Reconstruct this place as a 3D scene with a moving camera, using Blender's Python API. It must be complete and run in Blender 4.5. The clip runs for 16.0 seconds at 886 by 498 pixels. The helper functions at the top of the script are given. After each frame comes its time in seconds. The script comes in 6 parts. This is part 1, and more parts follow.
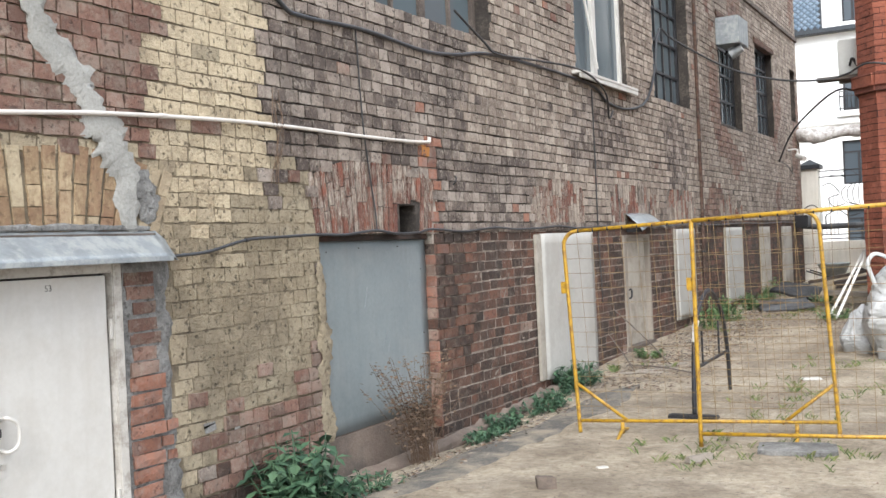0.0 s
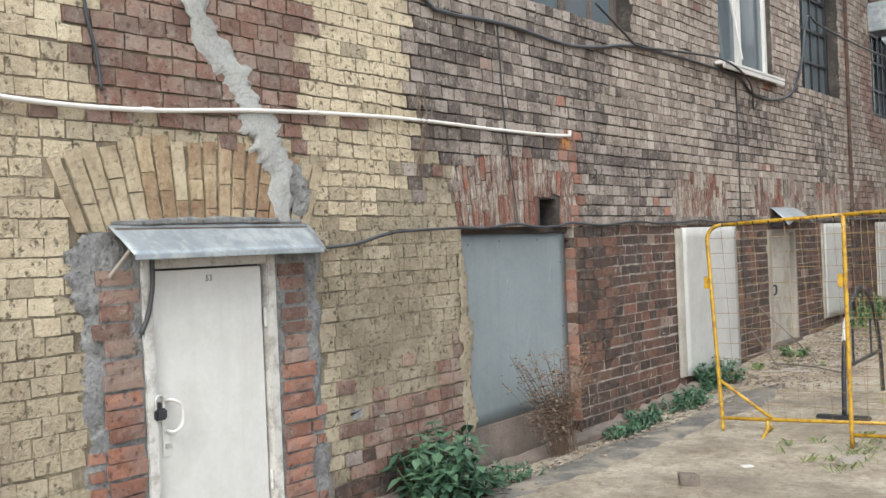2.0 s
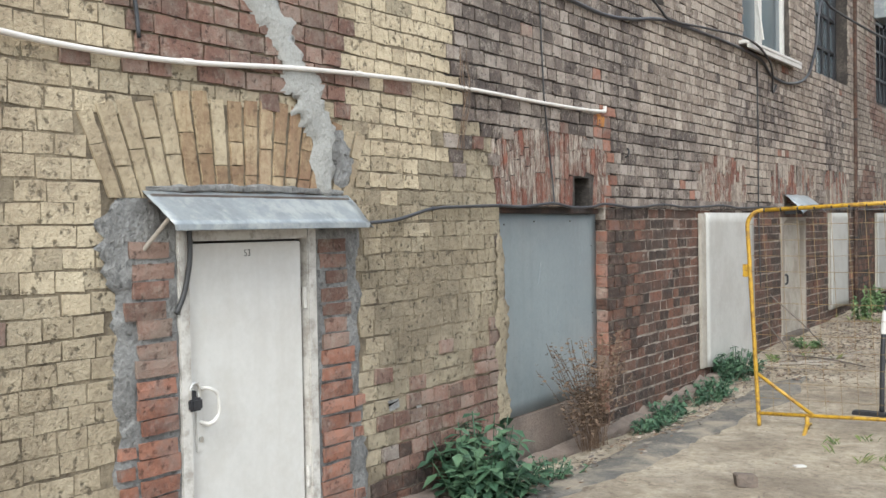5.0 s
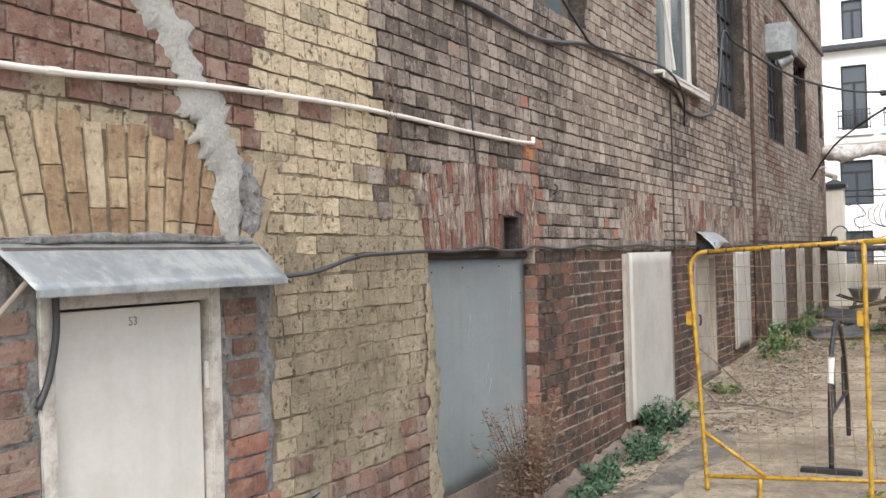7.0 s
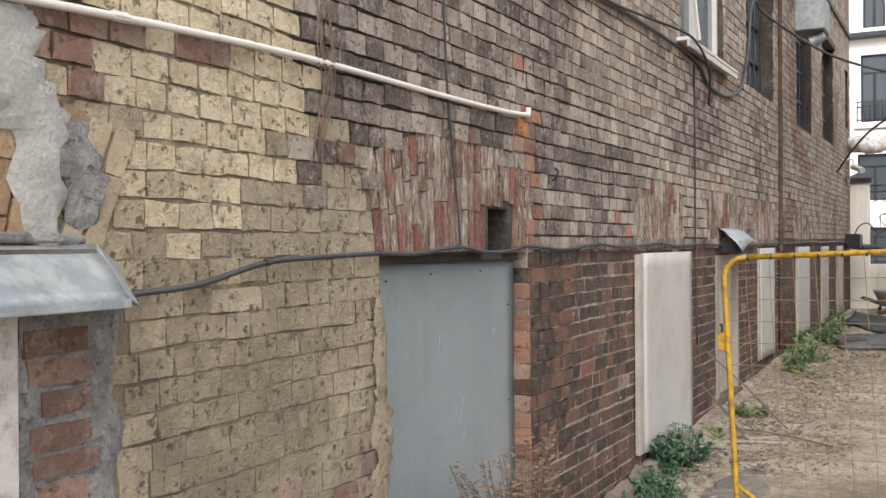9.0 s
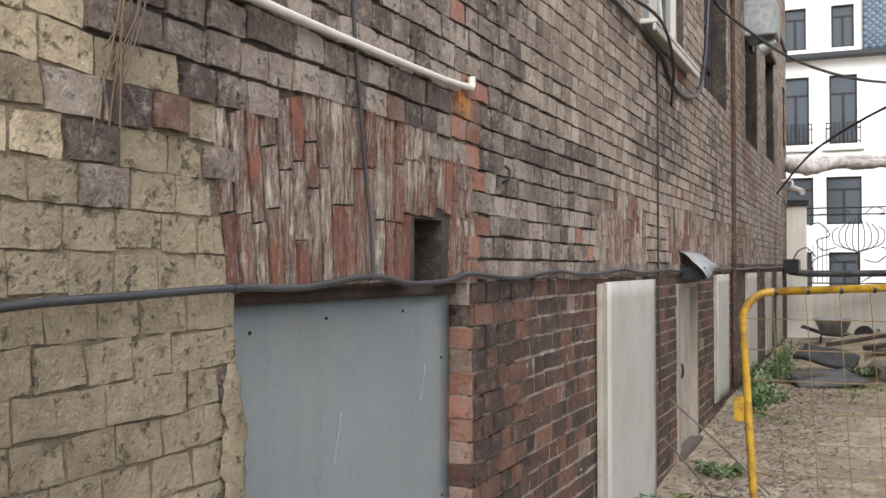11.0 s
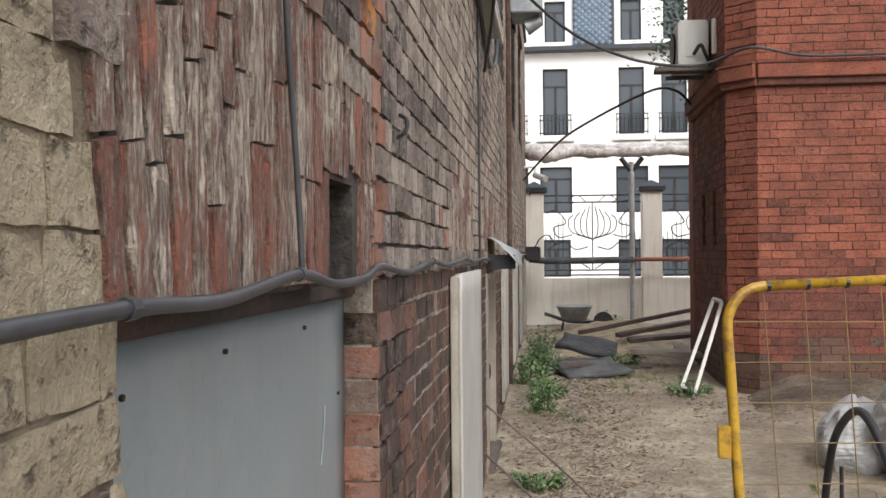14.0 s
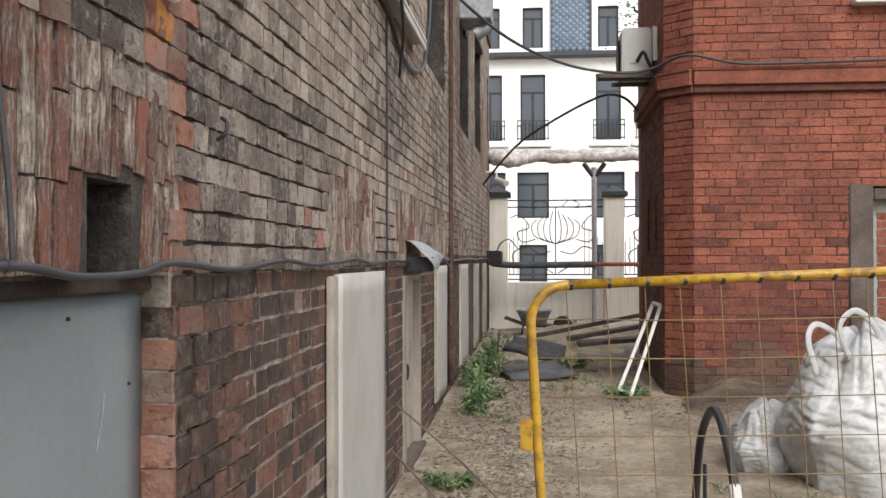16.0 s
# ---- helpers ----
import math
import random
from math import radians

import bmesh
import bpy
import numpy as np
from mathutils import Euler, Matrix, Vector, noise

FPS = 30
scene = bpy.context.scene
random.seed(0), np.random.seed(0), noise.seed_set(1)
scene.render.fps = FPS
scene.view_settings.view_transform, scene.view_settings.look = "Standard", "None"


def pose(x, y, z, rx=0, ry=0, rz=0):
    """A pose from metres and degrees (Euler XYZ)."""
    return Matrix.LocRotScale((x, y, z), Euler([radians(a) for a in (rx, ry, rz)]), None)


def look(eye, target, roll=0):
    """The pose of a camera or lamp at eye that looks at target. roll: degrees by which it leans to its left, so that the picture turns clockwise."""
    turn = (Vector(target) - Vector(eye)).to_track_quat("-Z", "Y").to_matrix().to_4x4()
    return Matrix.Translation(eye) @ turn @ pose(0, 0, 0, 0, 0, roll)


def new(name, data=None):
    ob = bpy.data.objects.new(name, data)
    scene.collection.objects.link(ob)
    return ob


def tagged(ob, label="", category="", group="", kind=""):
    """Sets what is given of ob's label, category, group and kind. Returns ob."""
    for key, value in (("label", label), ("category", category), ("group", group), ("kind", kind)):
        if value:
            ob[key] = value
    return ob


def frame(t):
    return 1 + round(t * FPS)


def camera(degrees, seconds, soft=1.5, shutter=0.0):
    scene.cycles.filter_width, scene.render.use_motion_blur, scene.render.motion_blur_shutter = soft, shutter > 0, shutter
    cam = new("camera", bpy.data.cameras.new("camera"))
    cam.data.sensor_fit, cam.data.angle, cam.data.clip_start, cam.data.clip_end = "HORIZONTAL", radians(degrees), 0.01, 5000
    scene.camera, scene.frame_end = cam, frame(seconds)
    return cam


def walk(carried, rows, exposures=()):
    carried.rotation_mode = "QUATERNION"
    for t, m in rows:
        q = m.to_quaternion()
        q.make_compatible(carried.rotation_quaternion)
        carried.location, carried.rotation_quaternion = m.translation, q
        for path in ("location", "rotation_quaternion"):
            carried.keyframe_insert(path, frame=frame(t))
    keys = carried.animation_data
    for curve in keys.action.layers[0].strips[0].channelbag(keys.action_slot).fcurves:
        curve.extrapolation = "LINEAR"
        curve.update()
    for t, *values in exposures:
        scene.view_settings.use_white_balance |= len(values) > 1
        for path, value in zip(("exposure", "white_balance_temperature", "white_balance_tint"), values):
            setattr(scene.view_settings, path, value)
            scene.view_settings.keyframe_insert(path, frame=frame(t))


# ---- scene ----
cam = camera(47.5, 16.0)
PATH = [
    (0, (-0.115, 0.518, 1.486), (-1.098, 2.261, 1.48), -2.7),
    (0.5, (-0.136, 0.508, 1.47), (-1.187, 2.209, 1.459), -2.4),
    (1, (-0.16, 0.518, 1.472), (-1.257, 2.189, 1.456), -2.6),
    (1.5, (-0.137, 0.458, 1.469), (-1.312, 2.077, 1.462), -2.6),
    (2, (-0.134, 0.43, 1.482), (-1.336, 2.028, 1.476), -2.4),
    (2.5, (-0.139, 0.38, 1.477), (-1.367, 1.958, 1.474), -2.7),
    (3, (-0.198, 0.361, 1.45), (-1.496, 1.883, 1.442), -2.6),
    (3.5, (-0.32, 0.465, 1.401), (-1.657, 1.952, 1.37), -3.3),
    (4, (-0.446, 0.615, 1.463), (-1.773, 2.11, 1.408), -2.6),
    (4.5, (-0.639, 0.606, 1.464), (-1.897, 2.159, 1.4), -1.0),
    (5, (-0.865, 0.543, 1.472), (-2.005, 2.186, 1.428), -1.0),
    (5.2, (-0.961, 0.555, 1.458), (-2.044, 2.236, 1.41), -1.0),
    (7.3, (-1.776, 1.422, 1.583), (-2.693, 3.2, 1.603), -1.6),
    (7.5, (-1.834, 1.571, 1.59), (-2.797, 3.324, 1.594), -1.5),
    (8, (-1.974, 1.947, 1.603), (-2.892, 3.724, 1.598), -0.3),
    (8.2, (-2.017, 2.072, 1.607), (-2.941, 3.846, 1.592), -0.6),
    (10.3, (-2.617, 3.791, 1.697), (-3.526, 5.572, 1.719), 0.6),
    (10.5, (-2.7, 3.934, 1.674), (-3.525, 5.756, 1.711), 0.7),
    (11, (-2.981, 4.254, 1.662), (-3.755, 6.097, 1.698), -0.1),
    (11.5, (-3.182, 4.589, 1.661), (-3.925, 6.446, 1.671), 0.2),
    (12, (-3.412, 4.823, 1.661), (-4.072, 6.711, 1.679), 0.3),
    (12.5, (-3.643, 5.004, 1.669), (-4.138, 6.942, 1.664), 0.0),
    (13, (-3.731, 5.192, 1.667), (-4.187, 7.139, 1.687), 0.9),
    (13.5, (-3.873, 5.318, 1.665), (-4.246, 7.283, 1.672), -0.2),
    (14, (-3.991, 5.341, 1.666), (-4.202, 7.33, 1.677), -0.5),
    (14.5, (-4.008, 5.331, 1.664), (-4.122, 7.327, 1.677), -0.3),
    (15, (-3.918, 5.319, 1.662), (-3.995, 7.318, 1.68), -0.7),
    (15.5, (-3.61, 5.285, 1.64), (-3.808, 7.275, 1.674), -0.1),
    (16, (-3.414, 5.276, 1.644), (-3.608, 7.267, 1.664), -0.1),
]
walk(cam, [(t, look(eye, target, roll)) for t, eye, target, roll in PATH], [(0, 0.93, 6150, 8), (3.0, 0.88, 6100, 4), (5.2, 0.84, 6100, 5), (7.3, 0.79, 6450, 10), (8.2, 0.79, 6500, 10), (10.3, 0.56, 6400, 10), (12.5, 0.62, 6400, 10), (14.0, 0.52, 6450, 10), (15.4, 0.42, 6450, 10), (16, 0.50, 6500, 10)])

# world, sun
world = bpy.data.worlds.new("sky")
scene.world = world
world.use_nodes = True
wn = world.node_tree
bg = wn.nodes["Background"]
sky = wn.nodes.new("ShaderNodeTexSky")
sky.sky_type = "NISHITA"
sky.sun_disc = False
sky.sun_elevation = radians(48)
sky.sun_rotation = radians(158)
sky.air_density, sky.dust_density, sky.ozone_density = 1.0, 6.0, 1.0
soft_sky = wn.nodes.new("ShaderNodeMixRGB")
soft_sky.inputs[0].default_value = 0.75
soft_sky.inputs[2].default_value = (8.0, 8.2, 8.5, 1)
wn.links.new(sky.outputs[0], soft_sky.inputs[1])
wn.links.new(soft_sky.outputs[0], bg.inputs[0])
bg.inputs[1].default_value = 0.15
sun_data = bpy.data.lights.new("sun", "SUN")
sun_data.energy, sun_data.angle, sun_data.color = 1.6, radians(30), (1.0, 0.97, 0.93)
sun = new("sun", sun_data)
sun.matrix_world = look((9, -18, 26), (-3, 12, 0))


# ---- materials ----
def mat(name, cols, rough=0.85, grain=40.0, bump=0.3, bump_scale=60.0, vary=0.0, stain=None, metal=0.0, blotch=3.0, dist=0.004, streak=None, fine_streak=False, pits=0.0, smear=None):
    """cols: two to four colours over a blotchy noise. vary: per piece. stain: (colour, amount, scale). streak: (colour, amount)."""
    m = bpy.data.materials.new(name)
    m.use_nodes = True
    nt = m.node_tree
    N, K = nt.nodes, nt.links
    b = N["Principled BSDF"]
    b.inputs["Metallic"].default_value = metal
    geo = N.new("ShaderNodeNewGeometry")
    big = N.new("ShaderNodeTexNoise")
    big.inputs["Scale"].default_value, big.inputs["Detail"].default_value, big.inputs["Roughness"].default_value = blotch, 6, 0.65
    K.new(geo.outputs["Position"], big.inputs["Vector"])
    fac = big.outputs["Fac"]
    fine = N.new("ShaderNodeTexNoise")
    fine.inputs["Scale"].default_value, fine.inputs["Detail"].default_value, fine.inputs["Roughness"].default_value = grain, 5, 0.7
    K.new(geo.outputs["Position"], fine.inputs["Vector"])

    def maths(op, a, c, clamp=False):
        n = N.new("ShaderNodeMath")
        n.operation, n.use_clamp = op, clamp
        for k, v in enumerate((a, c)):
            if isinstance(v, (int, float)):
                n.inputs[k].default_value = v
            else:
                K.new(v, n.inputs[k])
        return n.outputs[0]

    mixed = maths("ADD", maths("MULTIPLY", fac, 0.55), maths("MULTIPLY", fine.outputs["Fac"], 0.45))
    if vary:
        info = N.new("ShaderNodeObjectInfo")
        rnd = maths("FRACT", maths("ADD", info.outputs["Random"], geo.outputs["Random Per Island"]), 0)
        mixed = maths("ADD", mixed, maths("MULTIPLY", maths("SUBTRACT", rnd, 0.5), vary))
    ramp = N.new("ShaderNodeValToRGB")
    K.new(mixed, ramp.inputs[0])
    el = ramp.color_ramp.elements
    lo, hi = 0.35, 0.65
    el[0].position, el[1].position = lo, hi
    el[0].color, el[1].color = (*cols[0], 1), (*cols[-1], 1)
    for k, c in enumerate(cols[1:-1]):
        e = el.new(lo + (hi - lo) * (k + 1) / (len(cols) - 1))
        e.color = (*c, 1)
    colour = ramp.outputs[0]

    def layer(colour, tint, factor):
        mx = N.new("ShaderNodeMixRGB")
        K.new(factor, mx.inputs[0])
        K.new(colour, mx.inputs[1])
        mx.inputs[2].default_value = (*tint, 1)
        return mx.outputs[0]

    if stain:
        tint, amount, scale = stain
        st = N.new("ShaderNodeTexNoise")
        st.inputs["Scale"].default_value, st.inputs["Detail"].default_value, st.inputs["Roughness"].default_value = scale, 8, 0.7
        off = N.new("ShaderNodeVectorMath")
        off.operation = "ADD"
        off.inputs[1].default_value = (7.3, 2.1, 4.4)
        K.new(geo.outputs["Position"], off.inputs[0])
        K.new(off.outputs[0], st.inputs["Vector"])
        colour = layer(colour, tint, maths("MULTIPLY", maths("MULTIPLY", maths("SUBTRACT", st.outputs["Fac"], 0.47), 7.0, True), amount))
    if streak:
        tint, amount = streak
        mp = N.new("ShaderNodeMapping")
        mp.inputs["Scale"].default_value = (45, 45, 5) if fine_streak else (9, 9, 0.7)
        K.new(geo.outputs["Position"], mp.inputs["Vector"])
        st = N.new("ShaderNodeTexNoise")
        st.inputs["Scale"].default_value, st.inputs["Detail"].default_value = 1.4, 6
        K.new(mp.outputs[0], st.inputs["Vector"])
        colour = layer(colour, tint, maths("MULTIPLY", maths("MULTIPLY", maths("SUBTRACT", st.outputs["Fac"], 0.5), 5.0, True), amount))
    if smear:
        tint, amount, scale = smear
        wv = N.new("ShaderNodeTexNoise")
        wv.inputs["Scale"].default_value, wv.inputs["Detail"].default_value, wv.inputs["Roughness"].default_value, wv.inputs["Distortion"].default_value = scale, 10, 0.8, 0.15
        off2 = N.new("ShaderNodeVectorMath")
        off2.operation = "ADD"
        off2.inputs[1].default_value = (1.7, 9.2, 3.3)
        K.new(geo.outputs["Position"], off2.inputs[0])
        K.new(off2.outputs[0], wv.inputs["Vector"])
        colour = layer(colour, tint, maths("MULTIPLY", maths("MULTIPLY", maths("SUBTRACT", wv.outputs["Fac"], 0.51), 8.0, True), amount))
    if pits:
        pn = N.new("ShaderNodeTexNoise")
        pn.inputs["Scale"].default_value, pn.inputs["Detail"].default_value, pn.inputs["Roughness"].default_value = 26, 4, 0.6
        K.new(geo.outputs["Position"], pn.inputs["Vector"])
        pit = maths("MULTIPLY", maths("SUBTRACT", pn.outputs["Fac"], 0.57), 9.0, True)
        colour = layer(colour, tuple(c * 0.35 for c in cols[0]), maths("MULTIPLY", pit, pits))
    K.new(colour, b.inputs["Base Color"])
    rr = N.new("ShaderNodeMapRange")
    rr.inputs["To Min"].default_value, rr.inputs["To Max"].default_value = max(rough - 0.12, 0.03), min(rough + 0.12, 1)
    K.new(fine.outputs["Fac"], rr.inputs["Value"])
    K.new(rr.outputs[0], b.inputs["Roughness"])
    if bump:
        bn = N.new("ShaderNodeTexNoise")
        bn.inputs["Scale"].default_value, bn.inputs["Detail"].default_value, bn.inputs["Roughness"].default_value = bump_scale, 6, 0.65
        K.new(geo.outputs["Position"], bn.inputs["Vector"])
        bp = N.new("ShaderNodeBump")
        bp.inputs["Strength"].default_value, bp.inputs["Distance"].default_value = bump, dist
        K.new(maths("SUBTRACT", bn.outputs["Fac"], maths("MULTIPLY", pit, 0.35)) if pits else bn.outputs["Fac"], bp.inputs["Height"])
        K.new(bp.outputs[0], b.inputs["Normal"])
    return m


TAN = mat("dirty tan brick", [(0.209, 0.167, 0.111), (0.292, 0.243, 0.167), (0.359, 0.307, 0.219)], 0.93, 30, 0.9, 45, 0.10, ((0.142, 0.113, 0.079), 0.65, 0.9), dist=0.022, pits=0.9, blotch=1.3, smear=((0.126, 0.100, 0.068), 0.6, 6.0))
YELLOW = mat("yellow brick", [(0.265, 0.211, 0.140), (0.370, 0.307, 0.212), (0.455, 0.388, 0.277)], 0.93, 30, 0.9, 45, 0.10, ((0.180, 0.143, 0.100), 0.6, 0.9), dist=0.022, pits=0.9, blotch=1.3, smear=((0.160, 0.126, 0.086), 0.6, 6.0))
# YELLOW times 1.32: paler wash plus the upper wall's skylight in its colour
PALE = mat("pale cream skylit brick", [(0.350, 0.279, 0.185), (0.488, 0.405, 0.280), (0.601, 0.512, 0.366)], 0.93, 30, 0.9, 45, 0.10, ((0.238, 0.189, 0.132), 0.4, 0.9), dist=0.022, pits=0.9, blotch=1.3, smear=((0.211, 0.166, 0.114), 0.6, 6.0))
DARK = mat("sooty grey brown brick", [(0.075, 0.057, 0.049), (0.155, 0.122, 0.103), (0.235, 0.19, 0.16), (0.33, 0.28, 0.24)], 0.94, 26, 1.0, 48, 0.34, ((0.055, 0.043, 0.038), 0.5, 1.3), dist=0.018, pits=0.8, smear=((0.44, 0.385, 0.325), 0.65, 15.0))
WASHED = mat("washed brown brick", [(0.165, 0.128, 0.104), (0.285, 0.23, 0.188), (0.40, 0.338, 0.28)], 0.94, 26, 1.0, 48, 0.28, ((0.12, 0.092, 0.074), 0.45, 1.1), dist=0.018, pits=0.7, smear=((0.50, 0.445, 0.375), 0.65, 15.0))
RUST = mat("rust brown brick", [(0.034, 0.021, 0.016), (0.082, 0.042, 0.029), (0.15, 0.07, 0.045)], 0.92, 30, 1.0, 48, 0.34, ((0.04, 0.031, 0.026), 0.65, 1.5), dist=0.016, pits=0.7, smear=((0.24, 0.195, 0.158), 0.45, 12.0))
ORANGE = mat("orange red brick", [(0.13, 0.06, 0.042), (0.22, 0.095, 0.06), (0.30, 0.145, 0.10)], 0.92, 40, 0.8, 55, 0.34, ((0.17, 0.14, 0.125), 0.5, 5.0), dist=0.010, pits=0.7, smear=((0.30, 0.26, 0.23), 0.35, 9.0))
PURPLE = mat("dull red brick", [(0.12, 0.066, 0.05), (0.195, 0.105, 0.078), (0.255, 0.17, 0.135)], 0.92, 40, 0.9, 55, 0.38, ((0.20, 0.165, 0.135), 0.6, 3.5), dist=0.012, pits=0.7, smear=((0.32, 0.275, 0.225), 0.55, 11.0))
ARCHY = mat("smoked yellow arch brick", [(0.21, 0.135, 0.078), (0.32, 0.235, 0.14), (0.43, 0.34, 0.215)], 0.92, 40, 0.8, 50, 0.30, ((0.22, 0.12, 0.075), 0.6, 2.4), dist=0.010, pits=0.5, streak=((0.24, 0.15, 0.09), 0.5), fine_streak=True, smear=((0.17, 0.10, 0.06), 0.5, 8.0))
# near-black so that the shadow in deep joints is in the colour
MORTAR = mat("dirty shaded lime mortar", [(0.014, 0.012, 0.011), (0.04, 0.033, 0.028), (0.12, 0.10, 0.085)], 0.97, 30, 1.0, 60, dist=0.014)
BLACKWOOD = mat("near-black timber", [(0.012, 0.010, 0.009), (0.035, 0.025, 0.021), (0.09, 0.045, 0.034)], 0.9, 50, 0.9, 30, dist=0.012)
# brown mortar, darkened further for the shadow lines round yellow bricks
MORTAR_Y = mat("brown shaded lime mortar", [(0.055, 0.043, 0.03), (0.165, 0.132, 0.09), (0.32, 0.265, 0.182)], 0.97, 9, 1.0, 60, dist=0.012)
MORTAR_L = mat("pale lime mortar", [(0.06, 0.05, 0.042), (0.24, 0.2, 0.165), (0.46, 0.41, 0.355)], 0.97, 16, 1.0, 60, dist=0.014)
CEMENT = mat("grey cement", [(0.10, 0.098, 0.095), (0.185, 0.182, 0.176), (0.29, 0.285, 0.275)], 0.95, 60, 1.0, 30, stain=((0.085, 0.08, 0.076), 0.6, 4.0), dist=0.02, pits=0.4, smear=((0.38, 0.375, 0.36), 0.5, 9.0))
CEMENT_L = mat("pale smeared cement", [(0.23, 0.225, 0.205), (0.32, 0.315, 0.295), (0.40, 0.395, 0.37)], 0.95, 60, 0.9, 40, dist=0.012)
PLINTH = mat("stained plinth render", [(0.12, 0.09, 0.075), (0.18, 0.14, 0.115), (0.23, 0.185, 0.155)], 0.95, 60, 0.9, 40, stain=((0.08, 0.07, 0.06), 0.6, 3.0), dist=0.01)
WHITEP = mat("white door paint", [(0.50, 0.485, 0.455), (0.58, 0.565, 0.54)], 0.45, 25, 0.12, 30, stain=((0.40, 0.37, 0.325), 0.25, 4.0), dist=0.002, streak=((0.44, 0.415, 0.375), 0.25))
BOARDP = mat("off white board paint", [(0.36, 0.35, 0.325), (0.43, 0.42, 0.395)], 0.6, 25, 0.15, 30, stain=((0.26, 0.235, 0.20), 0.3, 3.0), dist=0.002)
BEIGEP = mat("weathered beige paint", [(0.29, 0.265, 0.225), (0.39, 0.36, 0.31)], 0.7, 25, 0.25, 30, stain=((0.16, 0.125, 0.095), 0.5, 4.0), dist=0.003)
OLDWHITE = mat("peeling white paint", [(0.43, 0.405, 0.37), (0.55, 0.53, 0.495)], 0.7, 40, 0.4, 40, stain=((0.16, 0.125, 0.095), 0.55, 11.0), dist=0.003)
ZINC = mat("grey painted sheet metal", [(0.175, 0.205, 0.217), (0.235, 0.268, 0.278)], 0.40, 30, 0.12, 3, metal=0.1, stain=((0.28, 0.30, 0.30), 0.45, 1.2), dist=0.010, blotch=1.2, streak=((0.16, 0.178, 0.182), 0.3), pits=0.10)
GALV = mat("galvanised tin", [(0.19, 0.21, 0.225), (0.31, 0.335, 0.35)], 0.42, 18, 0.25, 10, metal=0.35, stain=((0.44, 0.45, 0.44), 0.6, 7.0), dist=0.008)
PIPEW = mat("white plastic pipe", [(0.52, 0.48, 0.445), (0.62, 0.585, 0.55)], 0.5, 20, 0.05, 30)
RUBBER = mat("black cable rubber", [(0.018, 0.018, 0.019), (0.05, 0.05, 0.052)], 0.55, 60, 0.2, 60)
GREYCABLE = mat("dusty grey conduit", [(0.016, 0.017, 0.020), (0.05, 0.054, 0.062)], 0.42, 40, 0.2, 40)
IRON = mat("black wrought iron", [(0.02, 0.02, 0.022), (0.045, 0.045, 0.05)], 0.5, 60, 0.2, 60, metal=0.4)
YPAINT = mat("yellow fence paint", [(0.36, 0.21, 0.015), (0.50, 0.30, 0.025)], 0.42, 60, 0.2, 50, stain=((0.16, 0.08, 0.025), 0.8, 22.0), dist=0.002)
WIRE = mat("rusty yellow wire", [(0.13, 0.085, 0.04), (0.26, 0.17, 0.06)], 0.6, 60, 0.1, 60)
REDP = mat("painted red brick", [(0.18, 0.054, 0.033), (0.275, 0.086, 0.05), (0.345, 0.12, 0.074)], 0.86, 35, 0.9, 45, 0.13, ((0.11, 0.042, 0.031), 0.65, 0.7), dist=0.016, pits=0.5, smear=((0.11, 0.042, 0.031), 0.45, 4.0))
REDM = mat("sooty red joint", [(0.04, 0.017, 0.013), (0.13, 0.043, 0.028)], 0.92, 30, 0.9, 60, dist=0.010)
DIRTBRICK = mat("bare dirty brick", [(0.06, 0.042, 0.032), (0.105, 0.068, 0.05), (0.15, 0.088, 0.063)], 0.94, 30, 0.9, 45, 0.25, ((0.14, 0.07, 0.05), 0.5, 3.5), dist=0.014, pits=0.7, smear=((0.16, 0.125, 0.095), 0.35, 9.0))
HEAPSAND = mat("loose yellow sand", [(0.33, 0.26, 0.165), (0.46, 0.375, 0.25), (0.56, 0.47, 0.335)], 0.97, 14, 1.0, 22, stain=((0.20, 0.155, 0.105), 0.6, 2.0), dist=0.04, pits=0.5)
BLACKFELT = mat("black crumpled felt", [(0.008, 0.008, 0.009), (0.022, 0.022, 0.024), (0.06, 0.06, 0.063)], 0.6, 30, 0.9, 14, dist=0.03)
# REDD: soot and wear on the front, painted shade on the side wall
REDD = mat("worn sooty and shaded red paint", [(0.09, 0.034, 0.025), (0.165, 0.055, 0.037), (0.235, 0.08, 0.052)], 0.92, 30, 0.9, 45, 0.15, ((0.085, 0.04, 0.03), 0.5, 1.2), dist=0.014, pits=0.6, smear=((0.075, 0.034, 0.026), 0.45, 5.0))
WHITEWALL = mat("white render", [(0.80, 0.80, 0.79), (0.86, 0.86, 0.85)], 0.9, 30, 0.1, 20)
FENCEWALL = mat("cream white plaster", [(0.70, 0.68, 0.61), (0.80, 0.78, 0.71)], 0.92, 30, 0.3, 30, streak=((0.42, 0.40, 0.34), 0.35))
SLATE = mat("blue slate", [(0.10, 0.15, 0.21), (0.17, 0.23, 0.30)], 0.5, 20, 0.2, 20, 0.25)
BLACKP = mat("black eave paint", [(0.02, 0.025, 0.032), (0.04, 0.046, 0.055)], 0.5, 20, 0.1, 20)
WOODD = mat("dark weathered wood", [(0.045, 0.035, 0.03), (0.10, 0.08, 0.068), (0.16, 0.135, 0.115)], 0.9, 60, 0.6, 30, dist=0.006)
WOODG = mat("grey weathered plank", [(0.20, 0.17, 0.14), (0.32, 0.285, 0.245)], 0.9, 60, 0.6, 30, dist=0.006)
TAR = mat("roofing felt", [(0.03, 0.03, 0.033), (0.075, 0.077, 0.082), (0.13, 0.135, 0.14)], 0.85, 30, 0.5, 20, dist=0.01)
